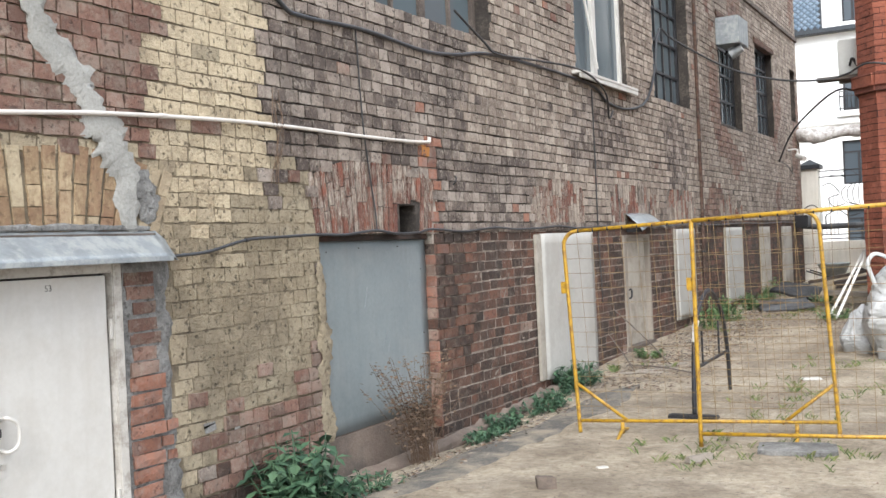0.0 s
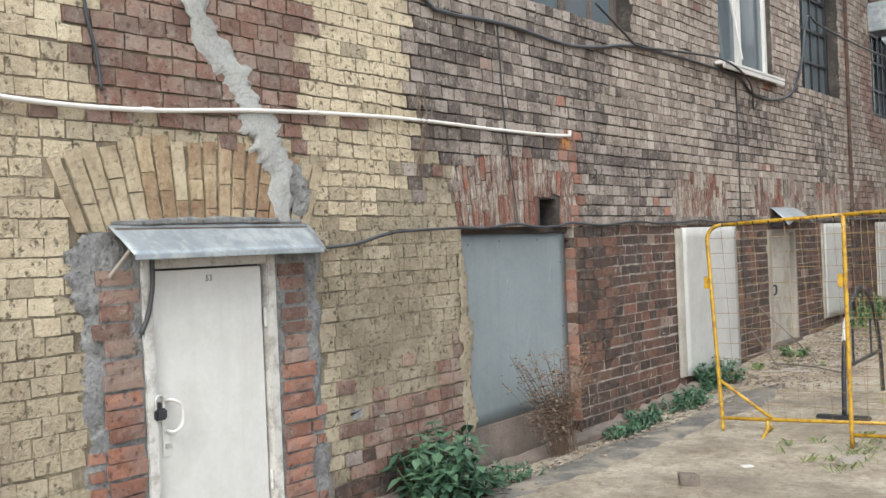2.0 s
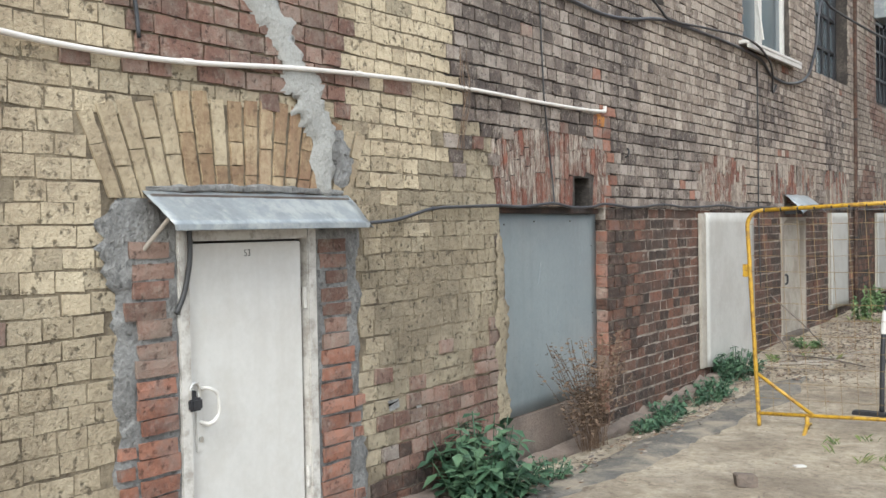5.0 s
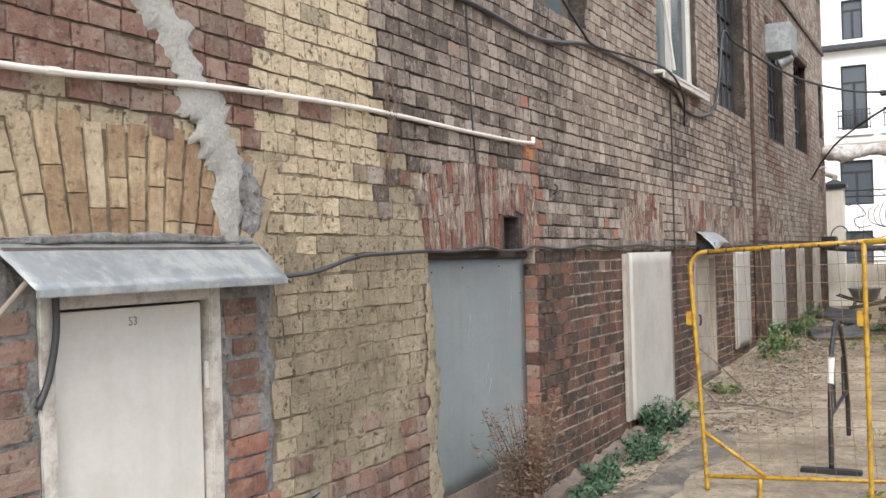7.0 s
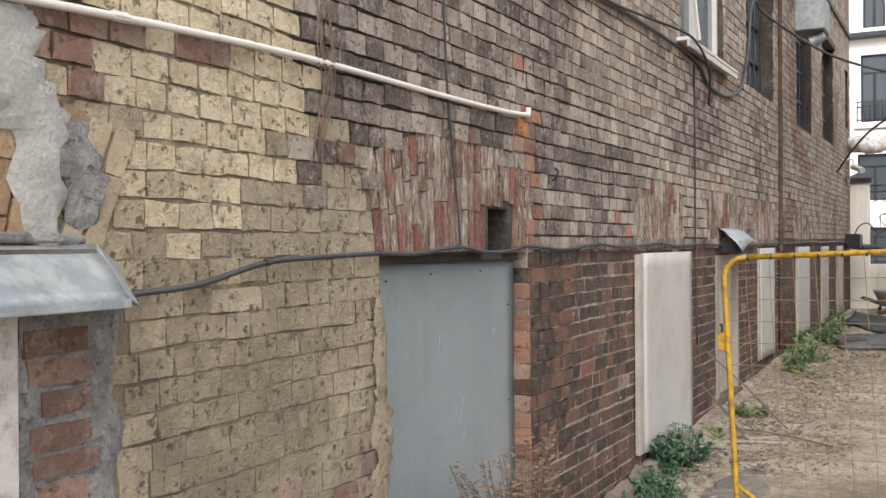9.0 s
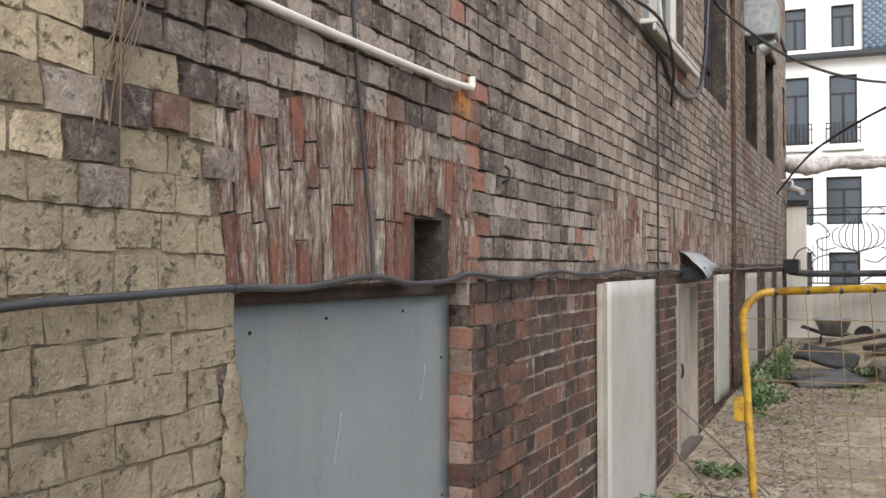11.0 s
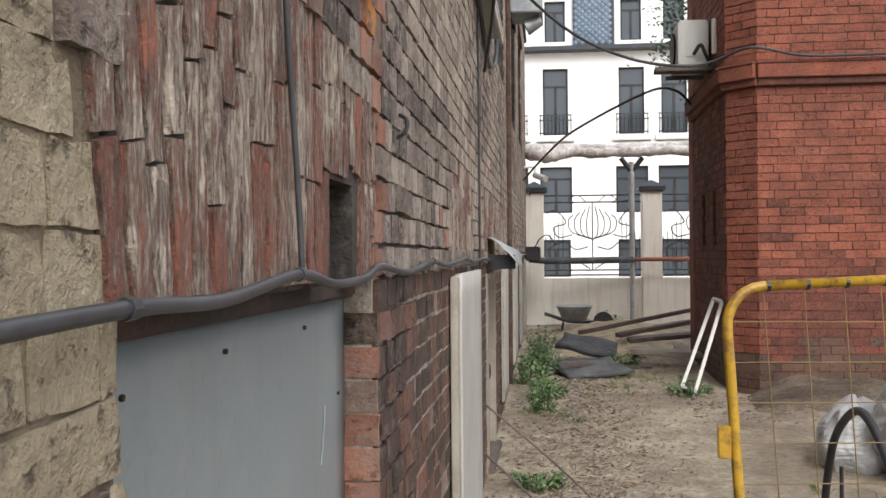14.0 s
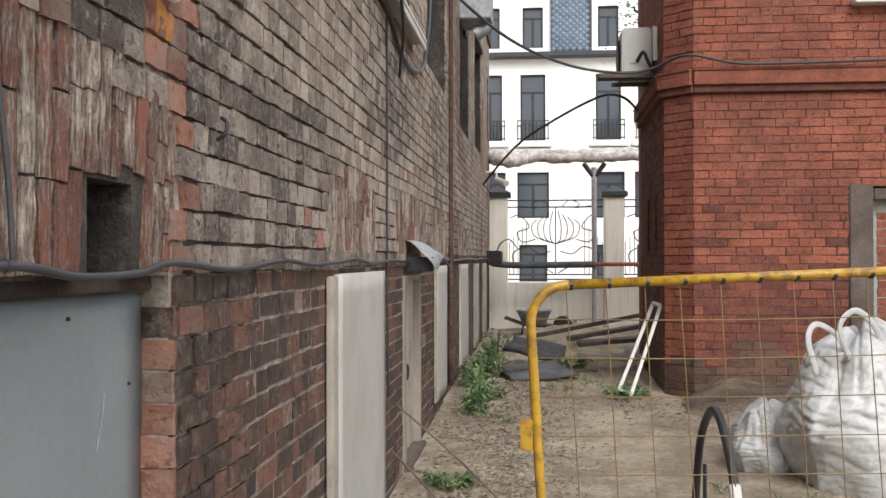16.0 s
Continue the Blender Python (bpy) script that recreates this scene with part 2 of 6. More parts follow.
SAND = mat("sandy soil", [(0.215, 0.17, 0.122), (0.40, 0.335, 0.25), (0.56, 0.487, 0.385)], 0.97, 16, 1.0, 26, stain=((0.17, 0.135, 0.102), 0.65, 0.8), dist=0.05, blotch=1.6, pits=0.5, smear=((0.17, 0.135, 0.098), 0.6, 6.0))
OLDTAR = mat("dusty old asphalt", [(0.06, 0.055, 0.05), (0.105, 0.098, 0.088), (0.19, 0.168, 0.14)], 0.95, 40, 0.9, 40, stain=((0.29, 0.245, 0.185), 0.8, 2.6), dist=0.012)
DARKSOIL = mat("dark brown earth", [(0.055, 0.04, 0.03), (0.12, 0.09, 0.066), (0.22, 0.175, 0.13)], 0.97, 18, 1.0, 26, stain=((0.26, 0.21, 0.155), 0.6, 2.2), dist=0.05, pits=0.6, smear=((0.05, 0.037, 0.028), 0.6, 7.0))
STONE = mat("broken stone", [(0.20, 0.165, 0.135), (0.34, 0.29, 0.24)], 0.95, 40, 0.6, 60, 0.3)
LEAF = mat("nettle leaf", [(0.025, 0.062, 0.034), (0.045, 0.10, 0.053), (0.08, 0.145, 0.078)], 0.6, 30, 0.2, 60, 0.45)
GRASS = mat("grass blade", [(0.07, 0.10, 0.03), (0.13, 0.17, 0.05), (0.21, 0.22, 0.09)], 0.7, 30, 0.0, 60, 0.4)
WEED = mat("bright weed leaf", [(0.045, 0.09, 0.03), (0.08, 0.145, 0.048), (0.13, 0.20, 0.08)], 0.65, 30, 0.2, 60, 0.45)
DRY = mat("dry brown stalk", [(0.11, 0.07, 0.045), (0.19, 0.125, 0.08)], 0.9, 30, 0.0, 60, 0.3)
BAG = mat("woven white plastic", [(0.37, 0.38, 0.385), (0.46, 0.47, 0.475), (0.53, 0.54, 0.545)], 0.32, 30, 0.5, 14, dist=0.02, stain=((0.30, 0.28, 0.25), 0.4, 3.0))
CHROME = mat("brushed nickel", [(0.55, 0.54, 0.52), (0.66, 0.65, 0.63)], 0.3, 40, 0.0, 60, metal=0.9)
ACBODY = mat("white casing", [(0.60, 0.60, 0.57), (0.68, 0.68, 0.65)], 0.5, 20, 0.05, 30)
ORANGEFOAM = mat("orange foam", [(0.26, 0.10, 0.03), (0.46, 0.20, 0.05)], 0.9, 60, 0.8, 60, dist=0.01)
POSTGREY = mat("light grey post paint", [(0.30, 0.31, 0.32), (0.42, 0.43, 0.44)], 0.55, 30, 0.2, 40, stain=((0.20, 0.16, 0.13), 0.5, 6.0))
RUSTPIPE = mat("rusty red pipe", [(0.25, 0.09, 0.05), (0.38, 0.15, 0.09)], 0.8, 30, 0.2, 30)
FOIL = mat("torn pipe insulation", [(0.36, 0.33, 0.31), (0.58, 0.56, 0.54), (0.76, 0.75, 0.73)], 0.6, 12, 0.9, 14, dist=0.03, stain=((0.20, 0.15, 0.12), 0.6, 4.0))
# DARKIN: the darkness of unlit interiors, put into the colour
DARKIN = mat("near-black interior shade", [(0.035, 0.033, 0.032), (0.06, 0.057, 0.054)], 0.95, 10, 0.2, 20)


def flaking(name, bare, lime, cover):
    """Brick on end whose lime skin has flaked off in upright strips. bare, lime: two colours each; cover: share of lime left."""
    m = bpy.data.materials.new(name)
    m.use_nodes = True
    nt = m.node_tree
    N, K = nt.nodes, nt.links
    b = N["Principled BSDF"]
    geo, info = N.new("ShaderNodeNewGeometry"), N.new("ShaderNodeObjectInfo")

    def maths(op, a, c, clamp=False):
        n = N.new("ShaderNodeMath")
        n.operation, n.use_clamp = op, clamp
        for k, v in enumerate((a, c)):
            if isinstance(v, (int, float)):
                n.inputs[k].default_value = v
            else:
                K.new(v, n.inputs[k])
        return n.outputs[0]

    def speck(size, detail=6, rough=0.65, stretch=(1, 1, 1)):
        mp, n = N.new("ShaderNodeMapping"), N.new("ShaderNodeTexNoise")
        mp.inputs["Scale"].default_value = stretch
        K.new(geo.outputs["Position"], mp.inputs["Vector"])
        K.new(mp.outputs[0], n.inputs["Vector"])
        n.inputs["Scale"].default_value, n.inputs["Detail"].default_value, n.inputs["Roughness"].default_value = size, detail, rough
        return n.outputs["Fac"]

    def blend(f, p, q):
        mx = N.new("ShaderNodeMixRGB")
        K.new(f, mx.inputs[0])
        for k, c in ((1, p), (2, q)):
            if isinstance(c, tuple):
                mx.inputs[k].default_value = (*c, 1)
            else:
                K.new(c, mx.inputs[k])
        return mx.outputs[0]

    rnd = maths("FRACT", maths("ADD", info.outputs["Random"], geo.outputs["Random Per Island"]), 0)
    strips = speck(16, 7, 0.75, (5.0, 5.0, 0.8))
    broad = speck(4.5, 5)
    grain = speck(70, 5, 0.7)
    skin = maths("ADD", maths("ADD", maths("MULTIPLY", strips, 0.62), maths("MULTIPLY", broad, 0.30)), maths("MULTIPLY", grain, 0.16))
    skin = maths("ADD", skin, maths("MULTIPLY", maths("SUBTRACT", rnd, 0.5), 0.05))
    lime_on = maths("MULTIPLY", maths("SUBTRACT", skin, 0.555 - 0.085 * cover), 10.0, True)
    bare_c = blend(maths("MULTIPLY", maths("SUBTRACT", maths("ADD", grain, maths("MULTIPLY", rnd, 0.5)), 0.42), 1.9, True), bare[0], bare[1])
    lime_c = blend(maths("MULTIPLY", maths("SUBTRACT", speck(30, 7, 0.7, (1.6, 1.6, 0.5)), 0.36), 3.6, True), lime[0], lime[1])
    col = blend(lime_on, bare_c, lime_c)
    soot = maths("MULTIPLY", maths("MULTIPLY", maths("SUBTRACT", speck(20, 6, 0.75, (3.2, 3.2, 0.5)), 0.545), 9.0, True), 0.75)
    col = blend(soot, col, (0.06, 0.047, 0.041))
    K.new(col, b.inputs["Base Color"])
    b.inputs["Roughness"].default_value = 0.93
    bp = N.new("ShaderNodeBump")
    bp.inputs["Strength"].default_value, bp.inputs["Distance"].default_value = 1.0, 0.012
    K.new(maths("ADD", maths("SUBTRACT", maths("MULTIPLY", lime_on, 0.5), maths("MULTIPLY", soot, 0.6)), maths("MULTIPLY", grain, 0.8)), bp.inputs["Height"])
    K.new(bp.outputs[0], b.inputs["Normal"])
    return m


ARCHR = flaking("flaking red arch brick", ((0.115, 0.05, 0.038), (0.265, 0.098, 0.063)), ((0.22, 0.172, 0.142), (0.48, 0.40, 0.33)), 0.45)
CRUST = flaking("lime crusted brick", ((0.12, 0.062, 0.048), (0.235, 0.105, 0.074)), ((0.225, 0.182, 0.152), (0.52, 0.445, 0.37)), 0.95)
ARCHP = mat("pale yellow arch brick", [(0.29, 0.228, 0.147), (0.38, 0.31, 0.208), (0.46, 0.385, 0.265)], 0.93, 34, 0.8, 45, 0.14, ((0.22, 0.165, 0.11), 0.5, 2.4), dist=0.012, pits=0.5, smear=((0.18, 0.13, 0.085), 0.5, 8.0))


def glass(name, tint, rough):
    m = bpy.data.materials.new(name)
    m.use_nodes = True
    b = m.node_tree.nodes["Principled BSDF"]
    b.inputs["Base Color"].default_value = (*tint, 1)
    b.inputs["Roughness"].default_value = rough
    b.inputs["IOR"].default_value = 1.5
    return m


GLASS = glass("dusty dark window glass", (0.10, 0.125, 0.14), 0.12)
GLASSF = glass("far window glass", (0.07, 0.085, 0.10), 0.08)


# ---- building helpers ----
def mesh(name, V, F, mats, M=None, parent=None, label="", smooth=False):
    me = bpy.data.meshes.new(name)
    me.from_pydata([tuple(v) for v in V], [], F)
    for m in mats if isinstance(mats, (list, tuple)) else [mats]:
        me.materials.append(m)
    if M is not None:
        me.polygons.foreach_set("material_index", M)
    if smooth:
        me.polygons.foreach_set("use_smooth", [True] * len(F))
    me.update()
    ob = new(name, me)
    if parent is not None:
        ob.parent = parent
    if label:
        ob["label"] = label
    return ob


def part(name, bm, material, parent, label="", smooth=False):
    me = bpy.data.meshes.new(name)
    bm.to_mesh(me)
    bm.free()
    me.materials.append(material)
    if smooth:
        me.polygons.foreach_set("use_smooth", [True] * len(me.polygons))
    ob = new(name, me)
    if parent is not None:
        ob.parent = parent
    if label:
        ob["label"] = label
    return ob


def box(x0, x1, y0, y1, z0, z1, bevel=0.0, turn=None):
    bm = bmesh.new()
    bmesh.ops.create_cube(bm, size=1)
    bmesh.ops.scale(bm, vec=(abs(x1 - x0), abs(y1 - y0), abs(z1 - z0)), verts=bm.verts)
    if bevel:
        bmesh.ops.bevel(bm, geom=list(bm.edges), offset=bevel, segments=2, affect="EDGES")
    if turn:
        bmesh.ops.transform(bm, matrix=turn, verts=bm.verts)
    bmesh.ops.translate(bm, vec=((x0 + x1) / 2, (y0 + y1) / 2, (z0 + z1) / 2), verts=bm.verts)
    return bm


def smooth_line(pts, n=6):
    P = [Vector(p) for p in pts]
    if len(P) < 3:
        return P
    P = [2 * P[0] - P[1]] + P + [2 * P[-1] - P[-2]]
    out = []
    for i in range(1, len(P) - 2):
        a, b, c, d = P[i - 1:i + 3]
        for k in range(n):
            t = k / n
            out.append(0.5 * ((2 * b) + (c - a) * t + (2 * a - 5 * b + 4 * c - d) * t * t + (3 * b - a - 3 * c + d) * t ** 3))
    out.append(P[-2])
    return out


def tube(pts, r, seg=8, n=6, flat=1.0):
    """A bmesh tube along a smoothed line; r a number or one per control point."""
    L = smooth_line(pts, n)
    bm = bmesh.new()
    rings = []
    a = None
    for i, p in enumerate(L):
        d = (L[min(i + 1, len(L) - 1)] - L[max(i - 1, 0)]).normalized()
        if a is None:
            a = d.cross(Vector((0, 0, 1)))
            if a.length < 0.2:
                a = d.cross(Vector((0.3, 1, 0)))
        a = (a - d * a.dot(d)).normalized()
        b = a.cross(d)
        rr = r if isinstance(r, (int, float)) else np.interp(i / max(len(L) - 1, 1), np.linspace(0, 1, len(r)), r)
        rings.append([bm.verts.new(p + (a * math.cos(t) * flat + b * math.sin(t)) * rr) for t in np.linspace(0, 2 * math.pi, seg, endpoint=False)])
    for A, B in zip(rings, rings[1:]):
        for k in range(seg):
            bm.faces.new((A[k], A[(k + 1) % seg], B[(k + 1) % seg], B[k]))
    bm.faces.new(rings[0][::-1])
    bm.faces.new(rings[-1])
    bmesh.ops.recalc_face_normals(bm, faces=bm.faces)
    return bm


def add(bm, other):
    me = bpy.data.meshes.new("scrap")
    other.to_mesh(me)
    other.free()
    bm.from_mesh(me)
    bpy.data.meshes.remove(me)
    return bm


def empty(name, at, label, category, group="", kind=""):
    ob = new(name)
    ob.location = at
    ob.empty_display_size = 0.1
    return tagged(ob, label, category, group, kind)


def under(ob, root):
    """Hang a mesh built in world metres under an empty that stands elsewhere."""
    ob.parent = root
    ob.matrix_parent_inverse = Matrix.Translation(root.location).inverted()
    return ob


def uneven(bm, amount, scale, seed=0.0):
    for v in bm.verts:
        v.co += noise.noise_vector(v.co * scale + Vector((seed, seed * 0.7, 0))) * amount
    return bm


# ---- the long brick wall ----
XW = -4.475
rng = random.Random(11)


def wall_core(name, u0, u1, z0, z1, holes, place, depth, mats, pick, step=0.6):
    """A wall u0..u1, z0..z1 with real rectangular openings. place(u, z, d) gives a point d behind the face."""
    us = sorted({u0, u1, *[h[0] for h in holes], *[h[1] for h in holes], *np.arange(u0 + step, u1, step).tolist()})
    zs = sorted({z0, z1, *[h[2] for h in holes], *[h[3] for h in holes], *np.arange(z0 + step, z1, step).tolist()})
    us = [u for u in us if u0 <= u <= u1]
    zs = [z for z in zs if z0 <= z <= z1]
    V, F, M, at = [], [], [], {}

    def v(u, z, d):
        key = (round(u, 4), round(z, 4), d)
        if key not in at:
            at[key] = len(V)
            V.append(place(u, z, d))
        return at[key]

    def void(i, j):
        if not (0 <= i < len(us) - 1 and 0 <= j < len(zs) - 1):
            return True
        u, z = (us[i] + us[i + 1]) / 2, (zs[j] + zs[j + 1]) / 2
        return any(h[0] < u < h[1] and h[2] < z < h[3] for h in holes)

    for i in range(len(us) - 1):
        for j in range(len(zs) - 1):
            if void(i, j):
                continue
            a, b, c, d = us[i], us[i + 1], zs[j], zs[j + 1]
            k = pick((a + b) / 2, (c + d) / 2)
            F.append((v(a, c, 0), v(b, c, 0), v(b, d, 0), v(a, d, 0)))
            F.append((v(a, c, depth), v(a, d, depth), v(b, d, depth), v(b, c, depth)))
            M += [k, k]
            for di, dj, p, q in ((-1, 0, (a, c), (a, d)), (1, 0, (b, d), (b, c)), (0, -1, (b, c), (a, c)), (0, 1, (a, d), (b, d))):
                if void(i + di, j + dj):
                    F.append((v(*p, 0), v(*q, 0), v(*q, depth), v(*p, depth)))
                    M.append(k)
    ob = mesh(name, V, F, mats, M)
    bm = bmesh.new()
    bm.from_mesh(ob.data)
    bmesh.ops.recalc_face_normals(bm, faces=bm.faces)
    bm.to_mesh(ob.data)
    bm.free()
    return tagged(ob, kind="structure")


OPENINGS = {
    "door": (3.60, 4.54, -0.6, 1.48), "sheet": (6.43, 8.08, -0.6, 1.60), "gap": (7.56, 7.82, 1.60, 1.84), "beige": (12.97, 14.05, -0.6, 1.52),
    "w1": (7.35, 9.40, 3.46, 5.60), "w2": (11.62, 13.45, 3.46, 5.60), "w3": (14.62, 16.50, 3.48, 5.60), "w4": (18.40, 20.10, 3.42, 5.30),
    "w5": (21.40, 23.10, 3.46, 5.30), "w6": (25.10, 25.75, 4.05, 5.25),
}
HOLES = list(OPENINGS.values())
WALL_END = 26.0


def zone(y, z):
    """Which brick lies where on the wall."""
    wob = 0.10 * noise.noise(Vector((y * 2.1, z * 2.3, 3.0)))
    if y < 5.9 + wob or (y < 6.45 and z < 1.72 + wob):
        if 3.42 + wob < y < 4.86 + wob and z > 2.12:
            return "purple"
        if z < 0.35 + 0.25 * wob and y > 5.05 + 6 * wob:
            return "purple" if z > 0.05 else "rust"
        if z < 0.62 - (5.9 - y) * 0.25 + wob and y > 5.3:
            return "purple"
        if y < 3.0 and z < 0.35 + 2 * wob and noise.noise(Vector((y * 4, z * 9, 1))) > 0.05:
            return "purple"
        if (y > 5.0 + 2 * wob and z < 1.62) or (y > 5.6 + wob and z < 2.05 + wob):
            return "tan"
        # pale lies high up, where skylight is painted in by the lighter copy
        return "pale" if (y > 4.86 + wob and z > 1.8 + 3 * wob) or (z > 1.35 + 4 * wob and y < 3.35) else "yellow"
    if z < 1.62 and y > 8.0:
        return "rust"
    if 7.95 < y < 8.22 and z < 2.45:
        return "orange"
    if y < 6.35 and z < 2.0 + wob:
        return "tan"
    if y > 17.0:
        return "washed" if z > 1.7 and noise.noise(Vector((y * 0.8, z * 0.8, 9))) > -0.2 else "purple" if z > 1.7 else "rust"
    if y > 8.9 + 3 * wob and z > (2.35 + wob if y < 10.3 else 1.7) and noise.noise(Vector((y * 0.55, z * 0.9, 5))) > -0.25:
        return "washed"
    return "dark"


BRICK_MATS = {"yellow": YELLOW, "tan": TAN, "pale": PALE, "dark": DARK, "washed": WASHED, "rust": RUST, "orange": ORANGE, "purple": PURPLE}
ORDER = list(BRICK_MATS)


def mortar_at(y, z):
    k = zone(y, z)
    return 1 if k in ("yellow", "pale", "tan") or (k == "purple" and y < 6.4) else 2 if k in ("rust", "orange") and y < 17 else 0


wall_west = wall_core("wall_west", -2.0, WALL_END, -0.6, 8.6, HOLES, lambda u, z, d: (XW - 0.007 - d, u, z), 0.55, [MORTAR, MORTAR_Y, MORTAR_L], mortar_at, 0.3)
tagged(wall_west, "long old wall of yellow and sooty red brick", "wall")


def arch_box(y, z):
    """Whether a point of the wall lies in one of the brick arches over the old openings."""
    for yc, half, z0, rise, flare in ARCHES:
        t = abs(y - yc) / (half + flare * (z - z0))
        if z0 <= z and t < 0.97 and z < z0 + rise * (1 - 0.28 * t * t) - 0.035:
            return True
    return False


# centre, half width at the foot, foot, rise, flare
ARCHES = [(4.06, 0.80, 1.62, 0.50, 0.42), (7.24, 0.84, 1.61, 0.60, 0.16), (10.93, 0.76, 1.66, 0.52, 0.06), (13.50, 0.95, 1.66, 0.58, 0.05), (15.75, 0.75, 1.66, 0.58, 0.05), (18.9, 0.85, 1.66, 0.5, 0.05)]


def worn(V, F, M, k, place, q, n, m, proud, seed, rough=0.0045, sink=0.014, lip=0.0008):
    """One worn piece over the four corners q of the wall's face: a sunken rim, an uneven front."""
    o = len(V)
    w = math.hypot(q[1][0] - q[0][0], q[1][1] - q[0][1])
    h = math.hypot(q[3][0] - q[0][0], q[3][1] - q[0][1])
    e, g = min(lip / w, 0.3), min(lip / h, 0.3)
    ss = [0] + [e + (1 - 2 * e) * i / (n - 2) for i in range(n - 1)] + [1]
    ts = [0] + [g + (1 - 2 * g) * i / (m - 2) for i in range(m - 1)] + [1]
    P = {}
    for j, t in enumerate(ts):
        for i, s in enumerate(ss):
            u = (q[0][0] * (1 - s) + q[1][0] * s) * (1 - t) + (q[3][0] * (1 - s) + q[2][0] * s) * t
            z = (q[0][1] * (1 - s) + q[1][1] * s) * (1 - t) + (q[3][1] * (1 - s) + q[2][1] * s) * t
            edge = i in (0, n) or j in (0, m)
            v = noise.noise_vector(Vector((u * 23 + seed, z * 23, seed * 3)))
            rim = (1 < i < n - 1) and (1 < j < m - 1)
            d = sink if edge else -proud * (1.0 if rim else 0.9) - rough * v.z
            P[i, j] = place(u + rough * v.x, z + rough * v.y, d)
    V += [P[i, j] for j in range(1, m) for i in range(1, n)]
    for j in range(m - 2):
        for i in range(n - 2):
            c = o + j * (n - 1) + i
            F.append((c, c + 1, c + n, c + n - 1))
            M.append(k)
    # the sides are loose from the front, so that its edge stays sharp
    around = [(i, 0) for i in range(n)] + [(n, j) for j in range(m)] + [(i, m) for i in range(n, 0, -1)] + [(0, j) for j in range(m, 0, -1)]
    within = lambda p: (min(max(p[0], 1), n - 1), min(max(p[1], 1), m - 1))
    o = len(V)
    for p in around:
        V += [P[p], P[within(p)]]
    c = len(around)
    for i in range(c):
        a, b = o + 2 * i, o + 2 * ((i + 1) % c)
        F.append((a, b, b + 1) if within(around[i]) == within(around[(i + 1) % c]) else (a, b, b + 1, a + 1))
        M.append(k)


def brick_geo(V, F, M, k, place, a0, a1, z0, z1, proud, jit, r, n=3, m=3, rough=0.0045, sink=0.014, lip=0.0008):
    j = lambda: r.uniform(-jit, jit) * 0.6
    worn(V, F, M, k, place, [(a0 + j(), z0 + j()), (a1 + j(), z0 + j()), (a1 + j(), z1 + j()), (a0 + j(), z1 + j())], n, m, proud + r.uniform(-0.55, 0.55) * rough, r.uniform(0, 90), rough, sink, lip)


COURSE = 0.0935


def courses(u0, u1, z0, z1, holes, skip, r, stretcher=0.255, header=0.128, long_share=None):
    """Bricks in bond, cut at the openings: a0, a1, z0, z1."""
    for k in range(int((z1 - z0) / COURSE)):
        zc = z0 + k * COURSE + r.uniform(-0.003, 0.003)
        u = u0 - (k % 2) * 0.1 - r.uniform(0, 0.06)
        while u < u1:
            L = stretcher if r.random() < (long_share(u, zc) if long_share else 0.52) else header
            L *= r.uniform(0.86, 1.12)
            za = zc + 0.008 * noise.noise(Vector((u * 0.7, zc * 1.5, 2.0)))
            zb = za + COURSE - 0.010
            zm = (za + zb) / 2
            spans = [(max(u, u0), min(u + L - 0.010, u1))]
            for h in holes:
                if h[2] - 0.03 < zm < h[3] + 0.03:
                    cut = []
                    for a, b in spans:
                        if b <= h[0] or a >= h[1]:
                            cut.append((a, b))
                        else:
                            if a < h[0]:
                                cut.append((a, h[0]))
                            if b > h[1]:
                                cut.append((h[1], b))
                    spans = cut
            u += L
            for a, b in spans:
                if b - a > 0.03 and not skip((a + b) / 2, zm):
                    yield a, b, za, zb


def door_surround(y, z):
    return 3.26 < y < 4.92 and z < 1.60


west_place = lambda u, z, d: (XW - d, u, z)
V, F, M, singles = [], [], [], []
for a, b, za, zb in courses(1.2, WALL_END, -0.45, 7.2, HOLES, lambda y, z: arch_box(y, z) or door_surround(y, z), rng, 0.25, 0.150, lambda y, z: 0.5 if z < 1.6 and y > 8 else 0.07):
    ym, zm = (a + b) / 2, (za + zb) / 2
    if zm > 4.2 and ym < 9:
        continue
    k = zone(ym + (rng.gauss(0, 0.11) if ym < 5.2 else rng.uniform(-0.1, 0.1)), zm + (rng.gauss(0, 0.10) if ym < 6.4 else 0))
    if rng.random() < 0.03:
        k = rng.choice(["purple", "dark", "orange"] if k in ("dark", "rust", "washed") and ym < 17 else ["yellow", "yellow", "yellow", "tan", "purple"] if k in ("yellow", "pale", "tan") else [k])
    if rng.random() < 0.002:
        continue
    if k in ("yellow", "pale", "tan"):
        a, b, za, zb = a - 0.0015, b + 0.0015, za - 0.0008, zb + 0.0008
    elif zm < 1.63 and ym > 8:
        a, b, za, zb = a + 0.001, b - 0.001, za + 0.001, zb - 0.001
    if 5.15 < ym < 8.75 and 0.35 < zm < 2.55:
        singles.append((a, b, za, zb, k))
    else:
        brick_geo(V, F, M, ORDER.index(k), west_place, a, b, za, zb, -0.002 if k in ("yellow", "pale", "tan") else -0.004 if zm < 1.63 and ym > 8 else 0.008, 0.009, rng, *((6, 5) if ym < 10 else (3, 3)), *((0.0022, 0.014, 0.0008) if k in ("yellow", "pale", "tan") else (0.0038, 0.014, 0.0012)))


